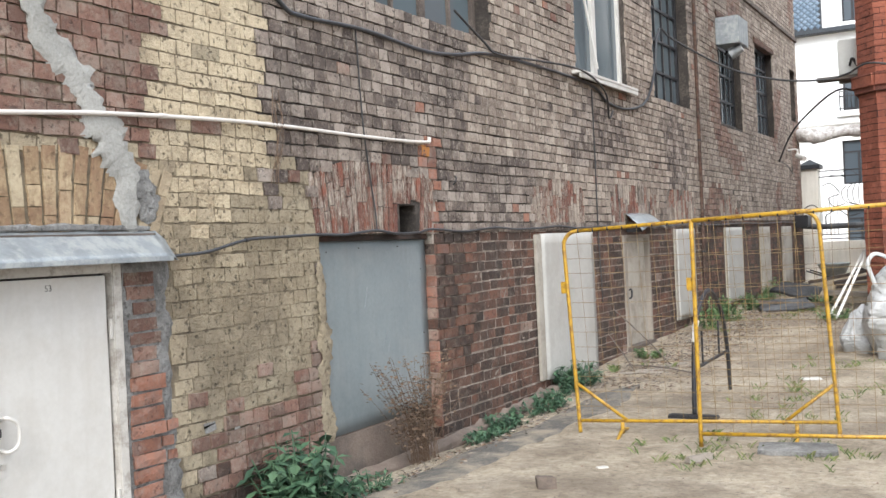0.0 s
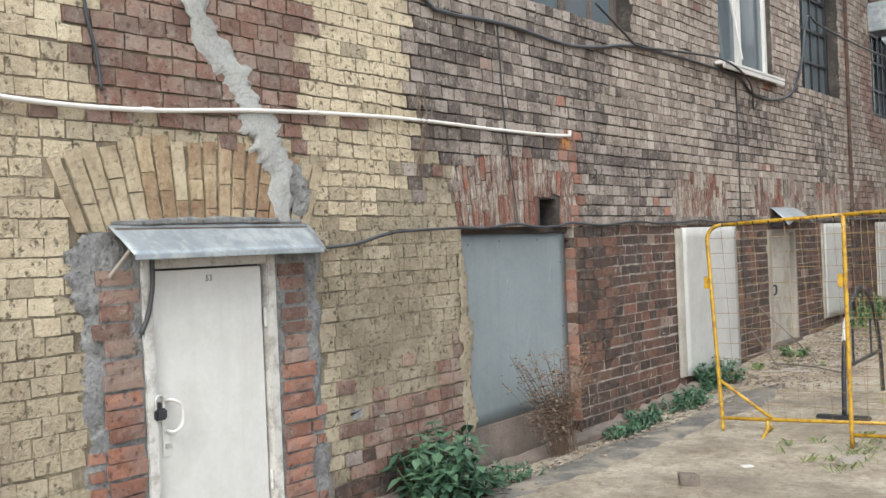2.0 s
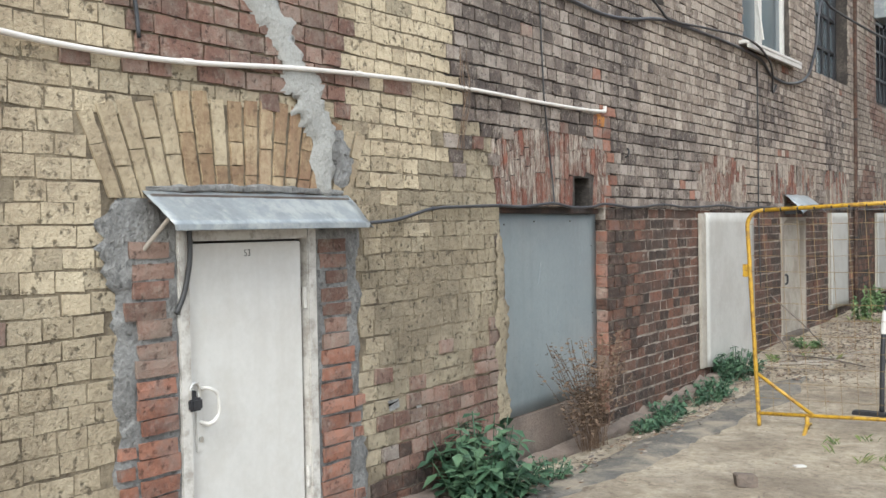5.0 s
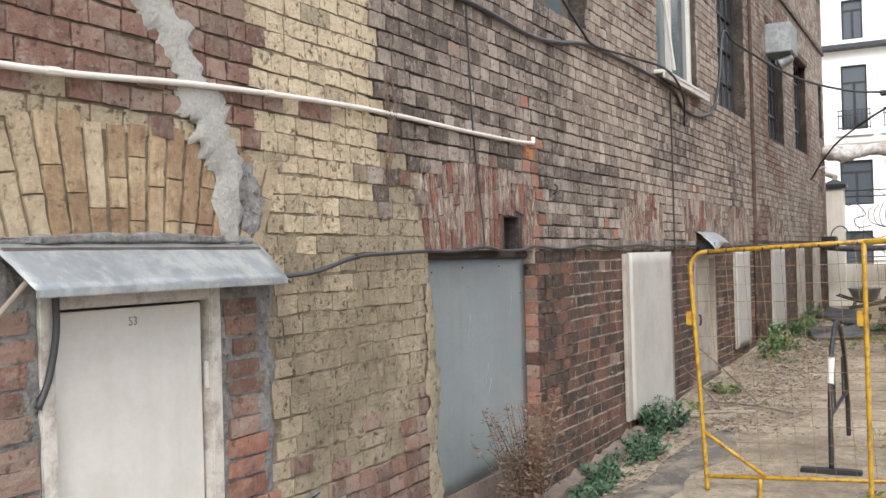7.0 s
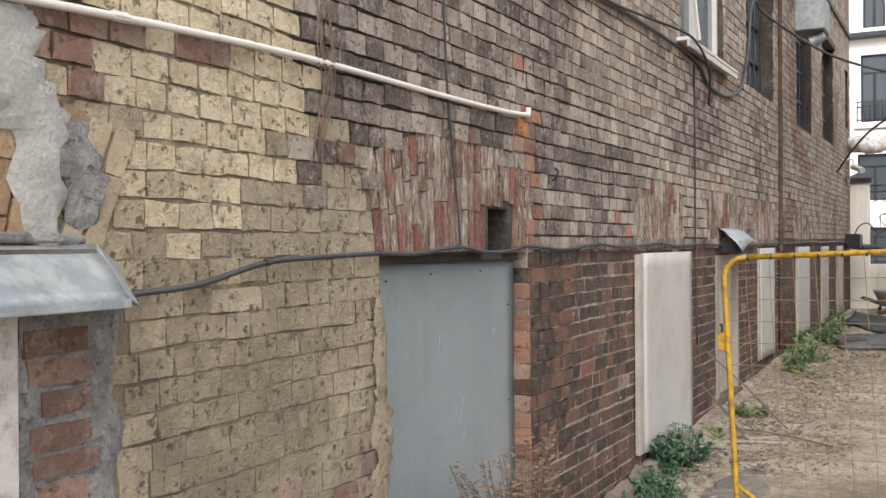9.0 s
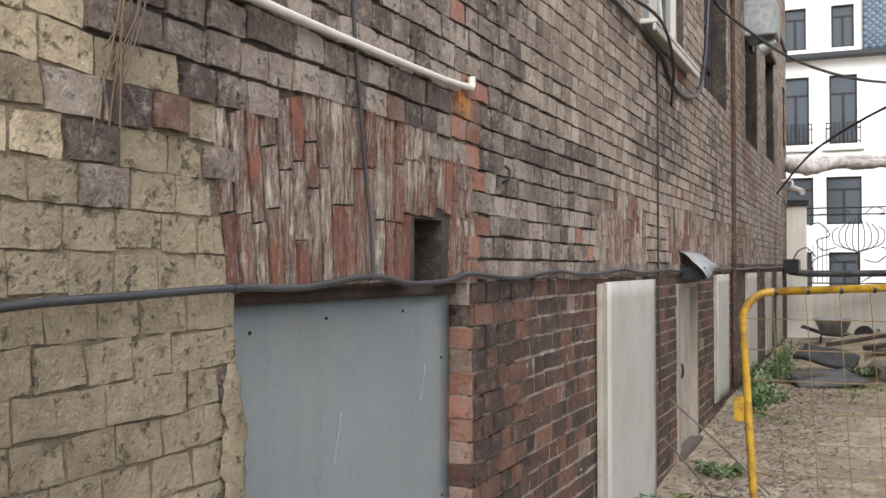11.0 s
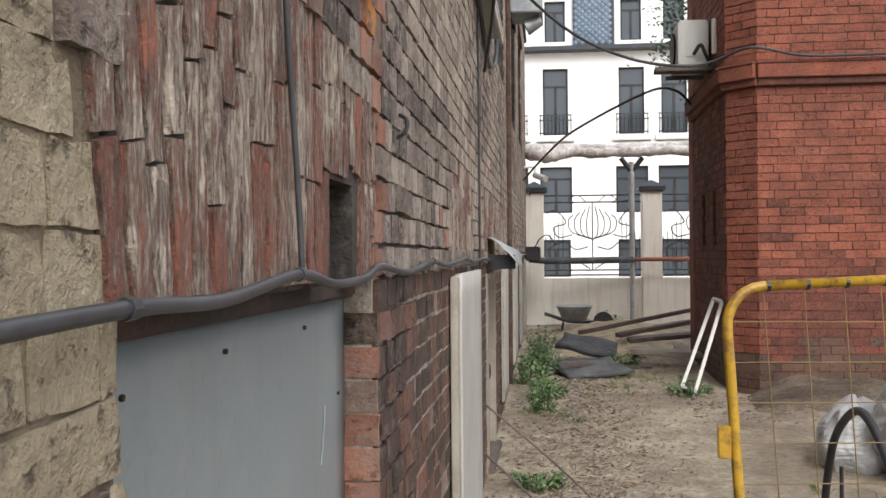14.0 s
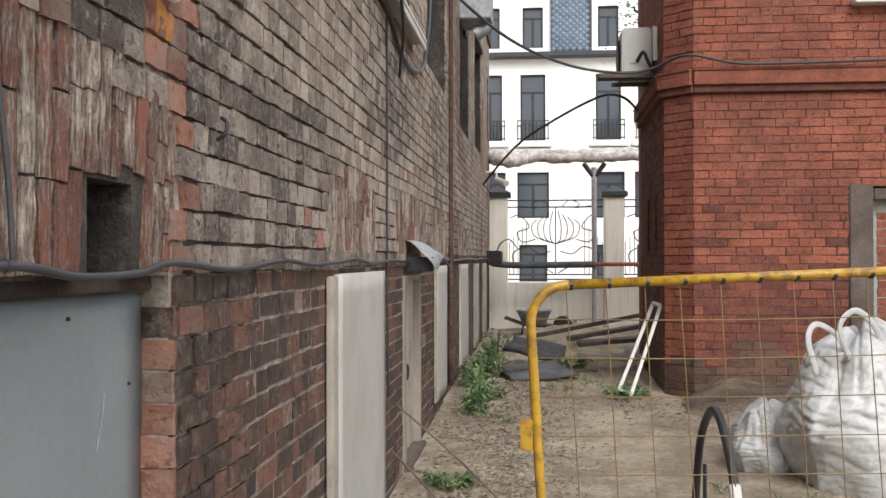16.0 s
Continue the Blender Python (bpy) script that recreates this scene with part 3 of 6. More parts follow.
# arches of bricks on end over the old openings
def arch(V, F, M, index, kpick, r, brick_w=0.085, single=False):
    yc, half, z0, rise, flare = ARCHES[index]
    n = int(2 * (half + flare * rise * 0.5) / brick_w)
    for i in range(n):
        t0, t1 = -1 + 2 * i / n, -1 + 2 * (i + 1) / n - r.uniform(0.24, 0.52) / n
        at = 0.0
        cut = []
        while at < 1.0:
            step = r.choice([0.24, 0.34, 0.42, 0.5, 0.62])
            top_at = 1.0 if at + step > 0.82 else at + step
            cut.append((at + (0.007 if at else 0.0), top_at))
            at = top_at
        skew = r.uniform(-0.02, 0.02)
        for lo, hi in cut:
            q = []
            for t, s in ((t0, lo), (t1, lo), (t1, hi), (t0, hi)):
                z = z0 + (rise + skew) * (1 - 0.28 * t * t) * s
                q.append((yc + t * (half + flare * (z - z0)), z))
            ym, zm = sum(p[0] for p in q) / 4, sum(p[1] for p in q) / 4
            ya, yb = min(p[0] for p in q), max(p[0] for p in q)
            za, zb = min(p[1] for p in q), max(p[1] for p in q)
            cutters = [h for h in HOLES if ya < h[1] - 0.01 and yb > h[0] + 0.01 and za < h[3] and zb > h[2]]
            if cutters:
                top = max(h[3] for h in cutters) + 0.01
                if zb - top < 0.06:
                    continue
                q = [(p[0], max(p[1], top)) for p in q]
            k = kpick(r, lo, t0)
            if single:
                V, F, M = [], [], []
            worn(V, F, M, k, west_place, q, 4, 11, r.uniform(0.001, 0.006), r.uniform(0, 90), 0.0045, 0.012, 0.0012)
            if single:
                mesh("arch_brick", V, F, ARCH_MATS[k], [0] * len(F), wall_west, smooth=True)


ARCH_MATS = [ARCHY, ARCHR, WASHED, DARK, CRUST, ARCHP]
AV, AF, AM = [], [], []
arch(AV, AF, AM, 0, lambda r, lo, t: 5 if t < -0.52 or t > 0.7 or r.random() < 0.12 else 0, rng, 0.098)
arch(AV, AF, AM, 1, lambda r, lo, t: r.choice([1, 1, 1, 4]) if lo == 0 else r.choice([4, 4, 1]) if lo < 0.6 else r.choice([4, 4, 4, 1]), rng, 0.074, True)
for i in (2, 3, 4, 5):
    arch(AV, AF, AM, i, lambda r, lo, t: r.choice([1, 4, 4, 2]) if i < 3 else r.choice([2, 2, 1, 3]), rng)

mesh("brickwork", V, F, [BRICK_MATS[k] for k in ORDER], M, wall_west, smooth=True)["kind"] = "stuff"
mesh("brick_arches", AV, AF, ARCH_MATS, AM, wall_west, "bricks set on end in shallow arches", True)["kind"] = "stuff"

# ---- ground ----
BASE = ([-40, 9, 13, 17, 26, 60], [-0.15, -0.15, 0.0, 0.12, 0.21, 0.25])


def ground_z(x, y):
    g = float(np.interp(y, *BASE))
    near = min(max((-3.75 - x) / 0.6, 0), 1)
    g -= 0.11 * near * near * (3 - 2 * near) * min(max((11.5 - y) / 3, 0), 1)
    g += 0.022 * noise.noise(Vector((x * 1.3, y * 1.3, 0))) + 0.008 * noise.noise(Vector((x * 6, y * 6, 4)))
    pile = math.exp(-(((x + 2.6) / 1.1) ** 2 + ((y - 22.2) / 2.2) ** 2))
    along = min(max((x + 1.9) / 0.5, 0), 1)
    bank = math.exp(-((y - 16.35) / 0.85) ** 2) * along * along * (3 - 2 * along) * (1 + 0.5 * noise.noise(Vector((x * 2.2, y * 2.2, 8))))
    return g + 0.22 * pile + 0.15 * bank


def sheet(name, xs, ys, material, f, parent=None):
    V = [(x, y, f(x, y)) for y in ys for x in xs]
    n = len(xs)
    F = [(j * n + i, j * n + i + 1, (j + 1) * n + i + 1, (j + 1) * n + i) for j in range(len(ys) - 1) for i in range(n - 1)]
    return mesh(name, V, F, material, None, parent, smooth=True)


gx = [-400, -150, -60, -20, -10] + np.arange(-5.2, 4.0, 0.09).tolist() + [5, 8, 15, 40, 120, 400]
gy = [-300, -100, -40, -15, -5, -2] + np.arange(0, 28, 0.10).tolist() + [30, 35, 45, 70, 150, 400]
ground = tagged(sheet("ground", gx, gy, SAND, ground_z), "bare sandy yard with scattered weeds and litter", "ground", kind="structure")

# ---- red building ----
RY, RC = 16.55, -1.74
rz0 = -0.2
red_singles = []


def red_face(name, p, q, z0, z1, holes, r, mats, label, dark=None):
    """One face of the red building from p to q in plan, bricks standing proud of dark joints."""
    d = Vector((q[0] - p[0], q[1] - p[1], 0))
    L = d.length
    d.normalize()
    n = Vector((d.y, -d.x, 0))
    place = lambda u, z, t: tuple(Vector((p[0], p[1], z)) + d * u - n * t)
    core = wall_core(name, 0, L, z0, z1, holes, place, 0.4, [REDM], lambda u, z: 0, 1.5)
    tagged(core, label, "wall")
    V, F, M = [], [], []
    for a, b, za, zb in courses(0, min(L, 4.5), max(z0, 0.0), min(z1, 7.0), holes, lambda u, z: False, r, 0.26, 0.26):
        k = 2 if (za + zb) / 2 + r.gauss(0, 0.1) < 0.55 + 0.25 * noise.noise(Vector((a * 1.5, 3.0, za))) else 1 if dark and dark((a + b) / 2 + r.uniform(-0.3, 0.3), (za + zb) / 2 + r.gauss(0, 0.35)) else 0
        if name == "wall_red_front" and b < 1.62 and 0.75 < za < 3.9:
            red_singles.append((a, b, za + 0.001, zb, k))
            continue
        brick_geo(V, F, M, k, place, a, b, za + 0.001, zb, 0.006, 0.009, r, 4, 4, 0.006)
    mesh("brickwork", V, F, [REDP, REDD, DIRTBRICK], M, core, smooth=True)["kind"] = "stuff"
    return core


RDOOR = (1.64, 3.0, -0.2, 2.42)
RWIN = (1.72, 2.9, 4.45, 6.2)
wall_red_front = red_face("wall_red_front", (RC, RY), (7.0, RY), rz0, 8.0, [RDOOR, RWIN], rng, None, "brick wall painted brick red, worn at the foot", lambda u, z: z < 2.2 and noise.noise(Vector((u * 1.2, z * 2, 0))) + 0.4 * noise.noise(Vector((u * 9, z * 20, 0))) > (z - 1.75) * 0.7)
wall_red_chamfer = red_face("wall_red_chamfer", (-2.02, RY + 0.30), (RC, RY), rz0, 8.0, [], rng, None, "cut corner of the red brick building")
# the side's shadow is put into brick colour: mostly REDD below 3.5 m
wall_red_side = red_face("wall_red_side", (-2.02, 19.5), (-2.02, RY + 0.30), rz0, 8.0, [(1.70, 1.92, 1.75, 2.4), (0.85, 1.1, 1.75, 2.4)], rng, None, "side wall of the red brick building, shade painted in darker bricks", lambda u, z: z < 3.5 and noise.noise(Vector((u * 1.2, z * 0.7, 5))) > -0.45)
bm = box(-2.02, 7.0, 19.5, 19.9, rz0, 8.0)
tagged(part("wall_red_back", bm, REDP, None), "plain back wall of the red brick building", "wall", kind="structure")
bm = box(-1.6, 6.8, RY + 0.5, 19.5, 7.9, 8.05)
tagged(part("roof_red", bm, TAR, None), "flat felt roof of the red brick building", "roof", kind="structure")

# ---- iron fence and the white house ----
FY = 26.3


def pillar(x0, x1):
    e = empty("gate_pillar", ((x0 + x1) / 2, FY, 0.15), "white plastered fence pillar with a dark tin cap", "pillar", "pillars of the iron fence")
    under(part("shaft", box(x0, x1, FY - 0.2, FY + 0.2, 0.1, 2.92, 0.015), FENCEWALL, None), e)
    bm = box(x0 - 0.07, x1 + 0.07, FY - 0.27, FY + 0.27, 2.92, 3.02, 0.01)
    bmesh.ops.create_cone(bm, cap_ends=True, segments=4, radius1=0.36, radius2=0.02, depth=0.14, matrix=Matrix.Translation(((x0 + x1) / 2, FY, 3.09)) @ Matrix.Rotation(radians(45), 4, "Z"))
    under(part("cap", bm, BLACKP, None, "dark tin cap"), e)
    return e


pillar(-4.50, -4.11)
pillar(-2.12, -1.72)
pillar(0.30, 0.70)
tagged(part("fence_wall", box(-14, 8, FY - 0.12, FY + 0.12, 0.0, 1.16, 0.01), FENCEWALL, None), "low plastered wall under the iron fence, streaked", "wall", kind="structure")

HY = 45.0
HOUSE_WIN = []
for xc in (-10.9, -9.2, -5.42, -3.72, -0.78, 0.85, 3.9, 5.6):
    HOUSE_WIN += [(xc - 0.49, xc + 0.49, 6.30, 8.90), (xc - 0.40, xc + 0.40, 9.95, 11.55), (xc - 0.62, xc + 0.62, 3.25, 5.05), (xc - 0.55, xc + 0.55, 0.75, 2.2)]
house = empty("white_house", (0, HY, 0.2), "white rendered townhouse with french windows and blue slate mansard", "building")
hw = wall_core("wall", -16, 10, -0.2, 13.0, HOUSE_WIN, lambda u, z, d: (u, HY + d, z), 0.4, [WHITEWALL], lambda u, z: 0, 3)
del hw["kind"]
under(hw, house)
# one near-black sheet in place of rooms: their darkness is painted
under(part("back_wall", box(-16, 10, HY + 0.9, HY + 1.0, -0.2, 13.0), DARKIN, None, "near-black sheet standing for unlit rooms behind the panes"), house)
for x0, x1, z0, z1 in HOUSE_WIN:
    V, F = [], []
    for y in (HY + 0.12, HY + 0.2):
        for e in (0.0, 0.07):
            V += [(x0 + e, y, z0 + e), (x1 - e, y, z0 + e), (x1 - e, y, z1 - e), (x0 + e, y, z1 - e)]
    for k in range(4):
        n = (k + 1) % 4
        F += [(k, n, 4 + n, 4 + k), (8 + k, 12 + k, 12 + n, 8 + n), (4 + k, 4 + n, 12 + n, 12 + k)]
    w = under(mesh("window", V, F, IRON, None, None, "dark framed window"), house)
    zt = z0 + 0.72 * (z1 - z0)
    for nm, b in (("mullion", box((x0 + x1) / 2 - 0.05, (x0 + x1) / 2 + 0.05, HY + 0.125, HY + 0.195, z0 + 0.07, zt)), ("transom", box(x0 + 0.07, x1 - 0.07, HY + 0.125, HY + 0.195, zt, zt + 0.07))):
        part(nm, b, IRON, w)
    pane = part("pane", box(x0, x1, HY + 0.15, HY + 0.17, z0, z1), GLASSF, None)
    pane.parent = w
    if 6 < z0 < 7:
        s = part("balcony", box(x0 - 0.25, x1 + 0.25, HY - 0.35, HY + 0.02, z0 - 0.28, z0 - 0.05, 0.03), WHITEWALL, None)
        under(s, house)
        bm = bmesh.new()
        for k in range(9):
            x = x0 - 0.1 + k * (x1 - x0 + 0.2) / 8
            add(bm, tube([(x, HY - 0.22, z0 - 0.05), (x, HY - 0.34, z0 + 0.3), (x, HY - 0.24, z0 + 0.75)], 0.016, 4, 3))
        for zz in (z0 + 0.05, z0 + 0.55, z0 + 0.75):
            add(bm, box(x0 - 0.14, x1 + 0.14, HY - 0.26, HY - 0.22, zz - 0.02, zz + 0.02))
        rail = part("railing", bm, IRON, None, "wrought iron railing")
        rail.parent = s
under(part("eave", box(-16.2, 10.2, HY - 0.45, HY + 0.2, 9.52, 9.72, 0.03), BLACKP, None, "dark gutter along the eave"), house)
under(part("string_course", box(-16.1, 10.1, HY - 0.2, HY + 0.02, 5.72, 5.98, 0.04), WHITEWALL, None), house)
for x0, x1 in ((-3.02, -1.42), (-8.4, -6.6), (1.6, 3.2)):
    man = under(part("mansard", box(x0, x1, HY - 0.16, HY + 0.02, 9.75, 13.0, 0.02), BLACKP, None, "blue diamond slates"), house)
    V, F, M = [], [], []
    for i in range(int((x1 - x0) / 0.13)):
        for j in range(26):
            x, z = x0 + 0.10 + i * 0.13, 9.87 + j * 0.24 + (i % 2) * 0.12
            if x < x1 - 0.1 and z < 12.9:
                n = len(V)
                V += [(x, HY - 0.17, z - 0.11), (x + 0.115, HY - 0.17, z), (x, HY - 0.18, z + 0.11), (x - 0.115, HY - 0.17, z), (x, HY - 0.195, z - 0.02)]
                F += [(n, n + 1, n + 4), (n + 1, n + 2, n + 4), (n + 2, n + 3, n + 4), (n + 3, n, n + 4)]
                M += [0] * 4
    mesh("slate_cover", V, F, SLATE, M, man)["kind"] = "stuff"
under(part("roof", box(-16.2, 10.2, HY - 0.3, HY + 9, 13.0, 13.3, 0.02), SLATE, None), house)
for x0, x1 in ((-16, -15.7), (9.7, 10)):
    under(part("side_wall", box(x0, x1, HY + 0.4, HY + 9, -0.2, 13.0), WHITEWALL, None), house)

# red building: band, soffit line, bricked-up doorway, window, air conditioner
band = empty("brick_band", (RC, RY, 3.53), "projecting painted brick band round the red building", "cornice", kind="structure")
for k, (p, q) in enumerate((((RC, RY), (7.0, RY)), ((-2.02, RY + 0.30), (RC, RY)), ((-2.02, 19.5), (-2.02, RY + 0.30)))):
    d = Vector((q[0] - p[0], q[1] - p[1], 0))
    L = d.length
    ang = math.atan2(d.y, d.x)
    mid = Vector(((p[0] + q[0]) / 2, (p[1] + q[1]) / 2, 0))
    n = Vector((d.y, -d.x, 0)).normalized()
    for z0, z1, out, m in ((3.46, 3.54, 0.05, REDD), (3.54, 3.69, 0.09, REDP), (3.69, 3.72, 0.10, REDD)):
        c = mid + n * (out / 2 + 0.012)
        bm = bmesh.new()
        bmesh.ops.create_cube(bm, size=1)
        bmesh.ops.scale(bm, vec=(L + (0.05 if k == 1 else 0.02), out, z1 - z0), verts=bm.verts)
        bmesh.ops.bevel(bm, geom=list(bm.edges), offset=0.008, segments=1, affect="EDGES")
        bmesh.ops.transform(bm, matrix=Matrix.Translation((c.x, c.y, (z0 + z1) / 2)) @ Matrix.Rotation(ang, 4, "Z"), verts=bm.verts)
        under(part("band_course", bm, m, None), band)

infill = part("wall_infill", box(RC + 1.90, RC + 3.0, RY + 0.14, RY + 0.34, -0.2, 2.30, 0.0), CEMENT_L, None)
tagged(infill, "rough brick and mortar filling an old doorway", "wall", kind="structure")
V, F, M = [], [], []
ip = lambda u, z, d: (u, RY + 0.14 + d, z)
for a, b, za, zb in courses(RC + 1.98, RC + 3.0, 0.1, 2.22, [], lambda u, z: False, rng):
    brick_geo(V, F, M, 0, ip, a, b, za, zb, 0.01, 0.008, rng)
mesh("brickwork", V, F, [REDP], M, infill)["kind"] = "stuff"
frame_old = empty("door_frame", (RC + 1.77, RY, 0.1), "dark rotten timber frame round a bricked-up doorway", "door frame")
under(part("post", uneven(box(RC + 1.645, RC + 1.90, RY - 0.02, RY + 0.16, -0.1, 2.44, 0.012), 0.008, 9), WOODD, None), frame_old)
under(part("lintel", uneven(box(RC + 1.90, RC + 2.99, RY - 0.015, RY + 0.12, 2.28, 2.40, 0.012), 0.008, 9), WOODD, None), frame_old)

wr = empty("window_8", (RC + 2.3, RY, 4.45), "upper window with white tin sill", "window", kind="structure")
under(part("window_sill", box(RC + 1.68, RC + 2.99, RY - 0.16, RY + 0.06, 4.38, 4.445, 0.008), WHITEP, None), wr)
under(part("window_frame", add(box(RC + 1.72, RC + 1.80, RY + 0.1, RY + 0.16, 4.46, 6.2), box(RC + 1.80, RC + 2.9, RY + 0.1, RY + 0.16, 4.46, 4.54)), WHITEP, None), wr)
under(part("pane", box(RC + 1.80, RC + 2.9, RY + 0.12, RY + 0.14, 4.54, 6.2), GLASS, None), wr)

ac = empty("air_conditioner", (-2.30, 18.1, 3.80), "white outdoor air conditioner on a bracket on the red wall", "air conditioner")
under(part("casing", box(-2.42, -2.06, 17.75, 18.55, 3.84, 4.40, 0.02), ACBODY, None), ac)
bm = bmesh.new()
bmesh.ops.create_cone(bm, cap_ends=True, segments=24, radius1=0.22, radius2=0.20, depth=0.03, matrix=Matrix.Translation((-2.43, 18.2, 4.12)) @ Matrix.Rotation(radians(90), 4, "Y"))
under(part("fan_grille", bm, IRON, None), ac)
under(part("side_cover", box(-2.34, -2.18, 17.735, 17.76, 3.95, 4.30, 0.008), ACBODY, None), ac)
for y in (17.78, 18.4):
    under(part("bracket", box(-2.5, -2.03, y, y + 0.06, 3.79, 3.835), WOODD, None, "brown bracket"), ac)
under(part("shelf", uneven(box(-2.72, -2.03, 17.5, 17.74, 3.74, 3.80, 0.006), 0.01, 6), WOODD, None, "grey weathered board"), ac)
under(part("hose", tube([(-2.24, 17.74, 3.98), (-2.18, 17.6, 4.06), (-2.12, 17.62, 3.95), (-2.06, 17.7, 3.86)], 0.022), RUBBER, None), ac)
under(part("drain_pipe", tube([(-2.07, 17.3, 3.90), (-2.07, 17.3, 4.3)], 0.03), PIPEW, None), ac)

for c in ac.children:
    c.data.transform(Matrix.Translation((0, 0, 0.08)))

# ---- closing walls of the long building ----
for nm, a in (("wall_end", (-12, XW - 0.5, WALL_END - 0.4, WALL_END - 0.002, -0.3, 8.6)), ("wall_inner", (-7.2, -7.0, -2, WALL_END - 0.4, -0.3, 8.6)), ("wall_start", (-7.0, XW - 0.55, -2.0, -1.8, -0.3, 8.6)), ("roof_west", (-12, XW - 0.05, -2, WALL_END, 8.6, 8.8)), ("floor_inner", (-7.0, XW - 0.56, -1.8, WALL_END - 0.4, 2.6, 2.75))):
    tagged(part(nm, box(*a), DARKIN if "inner" in nm or "start" in nm else DARK, None), "plain wall closing the old brick building", "wall", kind="structure")
tagged(part("trim_string_course", box(XW, XW + 0.05, 9.6, WALL_END, 5.98, 6.08, 0.01), DARK, None), "thin projecting brick string course", "trim", kind="structure")


# ---- windows of the long building ----
def window(name, o, depth, style, label):
    y0, y1, z0, z1 = o
    w = empty(name, (XW, (y0 + y1) / 2, z0), label, "window", kind="structure")
    x = XW - depth
    fm = WHITEP if style == "white" else IRON if style == "grille" else WOODD
    t = 0.07
    for a, b, c, d in ((y0, y0 + t, z0, z1), (y1 - t, y1, z0, z1), (y0 + t, y1 - t, z0, z0 + t), (y0 + t, y1 - t, z1 - t, z1)):
        under(part("window_frame", box(x - 0.05, x + 0.03, a, b, c, d, 0.005), fm, None), w)
    under(part("pane", box(x - 0.02, x - 0.012, y0 + t, y1 - t, z0 + t, z1 - t), GLASS, None), w)
    if style == "white":
        ym = y0 + 0.46 * (y1 - y0)
        under(part("mullion", box(x - 0.04, x + 0.035, ym - 0.06, ym + 0.06, z0 + t, z1 - t, 0.006), fm, None), w)
        under(part("window_sill", box(x - 0.02, XW + 0.13, y0 - 0.16, y1 + 0.06, z0 - 0.05, z0 - 0.01, 0.008), fm, None), w)
        under(part("sill_apron", box(XW + 0.10, XW + 0.125, y0 - 0.16, y1 + 0.06, z0 - 0.10, z0 - 0.05, 0.004), fm, None), w)
        under(part("tilted_sash", tube([(x + 0.05, y0 + 0.15, z1 - 0.4), (x + 0.10, ym - 0.12, z0 + 0.12)], 0.018, 6), fm, None), w)
        bm = bmesh.new()
        for k in range(12):
            add(bm, tube([(x - 0.07 - 0.02 * (k % 2), ym + 0.1 + k * (y1 - ym - 0.2) / 11, z0 + 0.08), (x - 0.07, ym + 0.1 + k * (y1 - ym - 0.2) / 11, z1 - 0.1)], 0.045, 6))
        under(part("curtain", bm, BOARDP, None, "pale curtain"), w)
    if style in ("wood", "grille"):
        n = 5 if style == "grille" else 4
        for k in range(1, n):
            ym = y0 + k * (y1 - y0) / n
            under(part("glazing_bar", box(x - 0.035, x + 0.02, ym - (0.05 if style == "wood" and k == 2 else 0.02), ym + (0.05 if style == "wood" and k == 2 else 0.02), z0 + t, z1 - t), fm, None), w)
        k = z0 + 0.48
        while k < z1 - 0.2:
            under(part("glazing_bar", box(x - 0.033, x + 0.018, y0 + t, y1 - t, k - 0.02, k + 0.02), fm, None), w)
            k += 0.48
    return w


window("window_1", OPENINGS["w1"], 0.19, "wood", "tall factory window with grey wooden glazing bars")
window("window_2", OPENINGS["w2"], 0.10, "white", "white plastic window with sill and pale curtain")
window("window_3", OPENINGS["w3"], 0.20, "grille", "old dark window with iron glazing bars")
window("window_4", OPENINGS["w4"], 0.16, "grille", "old window with iron glazing bars above the yard")
window("window_5", OPENINGS["w5"], 0.16, "grille", "old window with iron glazing bars near the corner")
window("window_6", OPENINGS["w6"], 0.16, "wood", "narrow dark window near the corner")
for o in (OPENINGS["w4"], OPENINGS["w5"], OPENINGS["w3"]):
    tagged(part("trim_lintel", uneven(box(XW - 0.1, XW + 0.035, o[0] - 0.1, o[1] + 0.1, o[3] - 0.02, o[3] + 0.10, 0.01), 0.006, 8), RUST, None), "brick lintel over a window", "trim", kind="structure")


# ---- door, cement surround and tin awning ----
def smear(name, line, widths, proud, material, parent, seed=0.0, label="", over=0.0):
    """A ragged-edged patch trowelled onto the wall along a line of (y, z)."""
    P = smooth_line([(0, y, z) for y, z in line], 10)
    W = np.interp(np.linspace(0, 1, len(P)), np.linspace(0, 1, len(widths)), widths)
    V, F = [], []
    for i, p in enumerate(P):
        d = (P[min(i + 1, len(P) - 1)] - P[max(i - 1, 0)]).normalized()
        n = Vector((0, -d.z, d.y))
        for j in range(7):
            s = (j / 3 - 1)
            w = W[i] * (1 + 0.75 * noise.noise(Vector((p.y * 9 + seed, p.z * 9, s * 2))) + 0.6 * noise.noise(Vector((p.y * 30, p.z * 30, s * 5 + seed))))
            end = min(1, min(i, len(P) - 1 - i) / 2)
            q = p + n * s * w * (0.5 + 0.5 * end)
            h = (0 if j in (0, 6) else proud * (1.0 + 0.5 * noise.noise(Vector((q.y * 14, q.z * 14, seed))))) * end
            V.append((XW + 0.004 + over + h, q.y, q.z))
    for i in range(len(P) - 1):
        for j in range(6):
            F.append((i * 7 + j, i * 7 + j + 1, i * 7 + 8 + j, i * 7 + 7 + j))
    return mesh(name, V, F, material, None, parent, label, True)


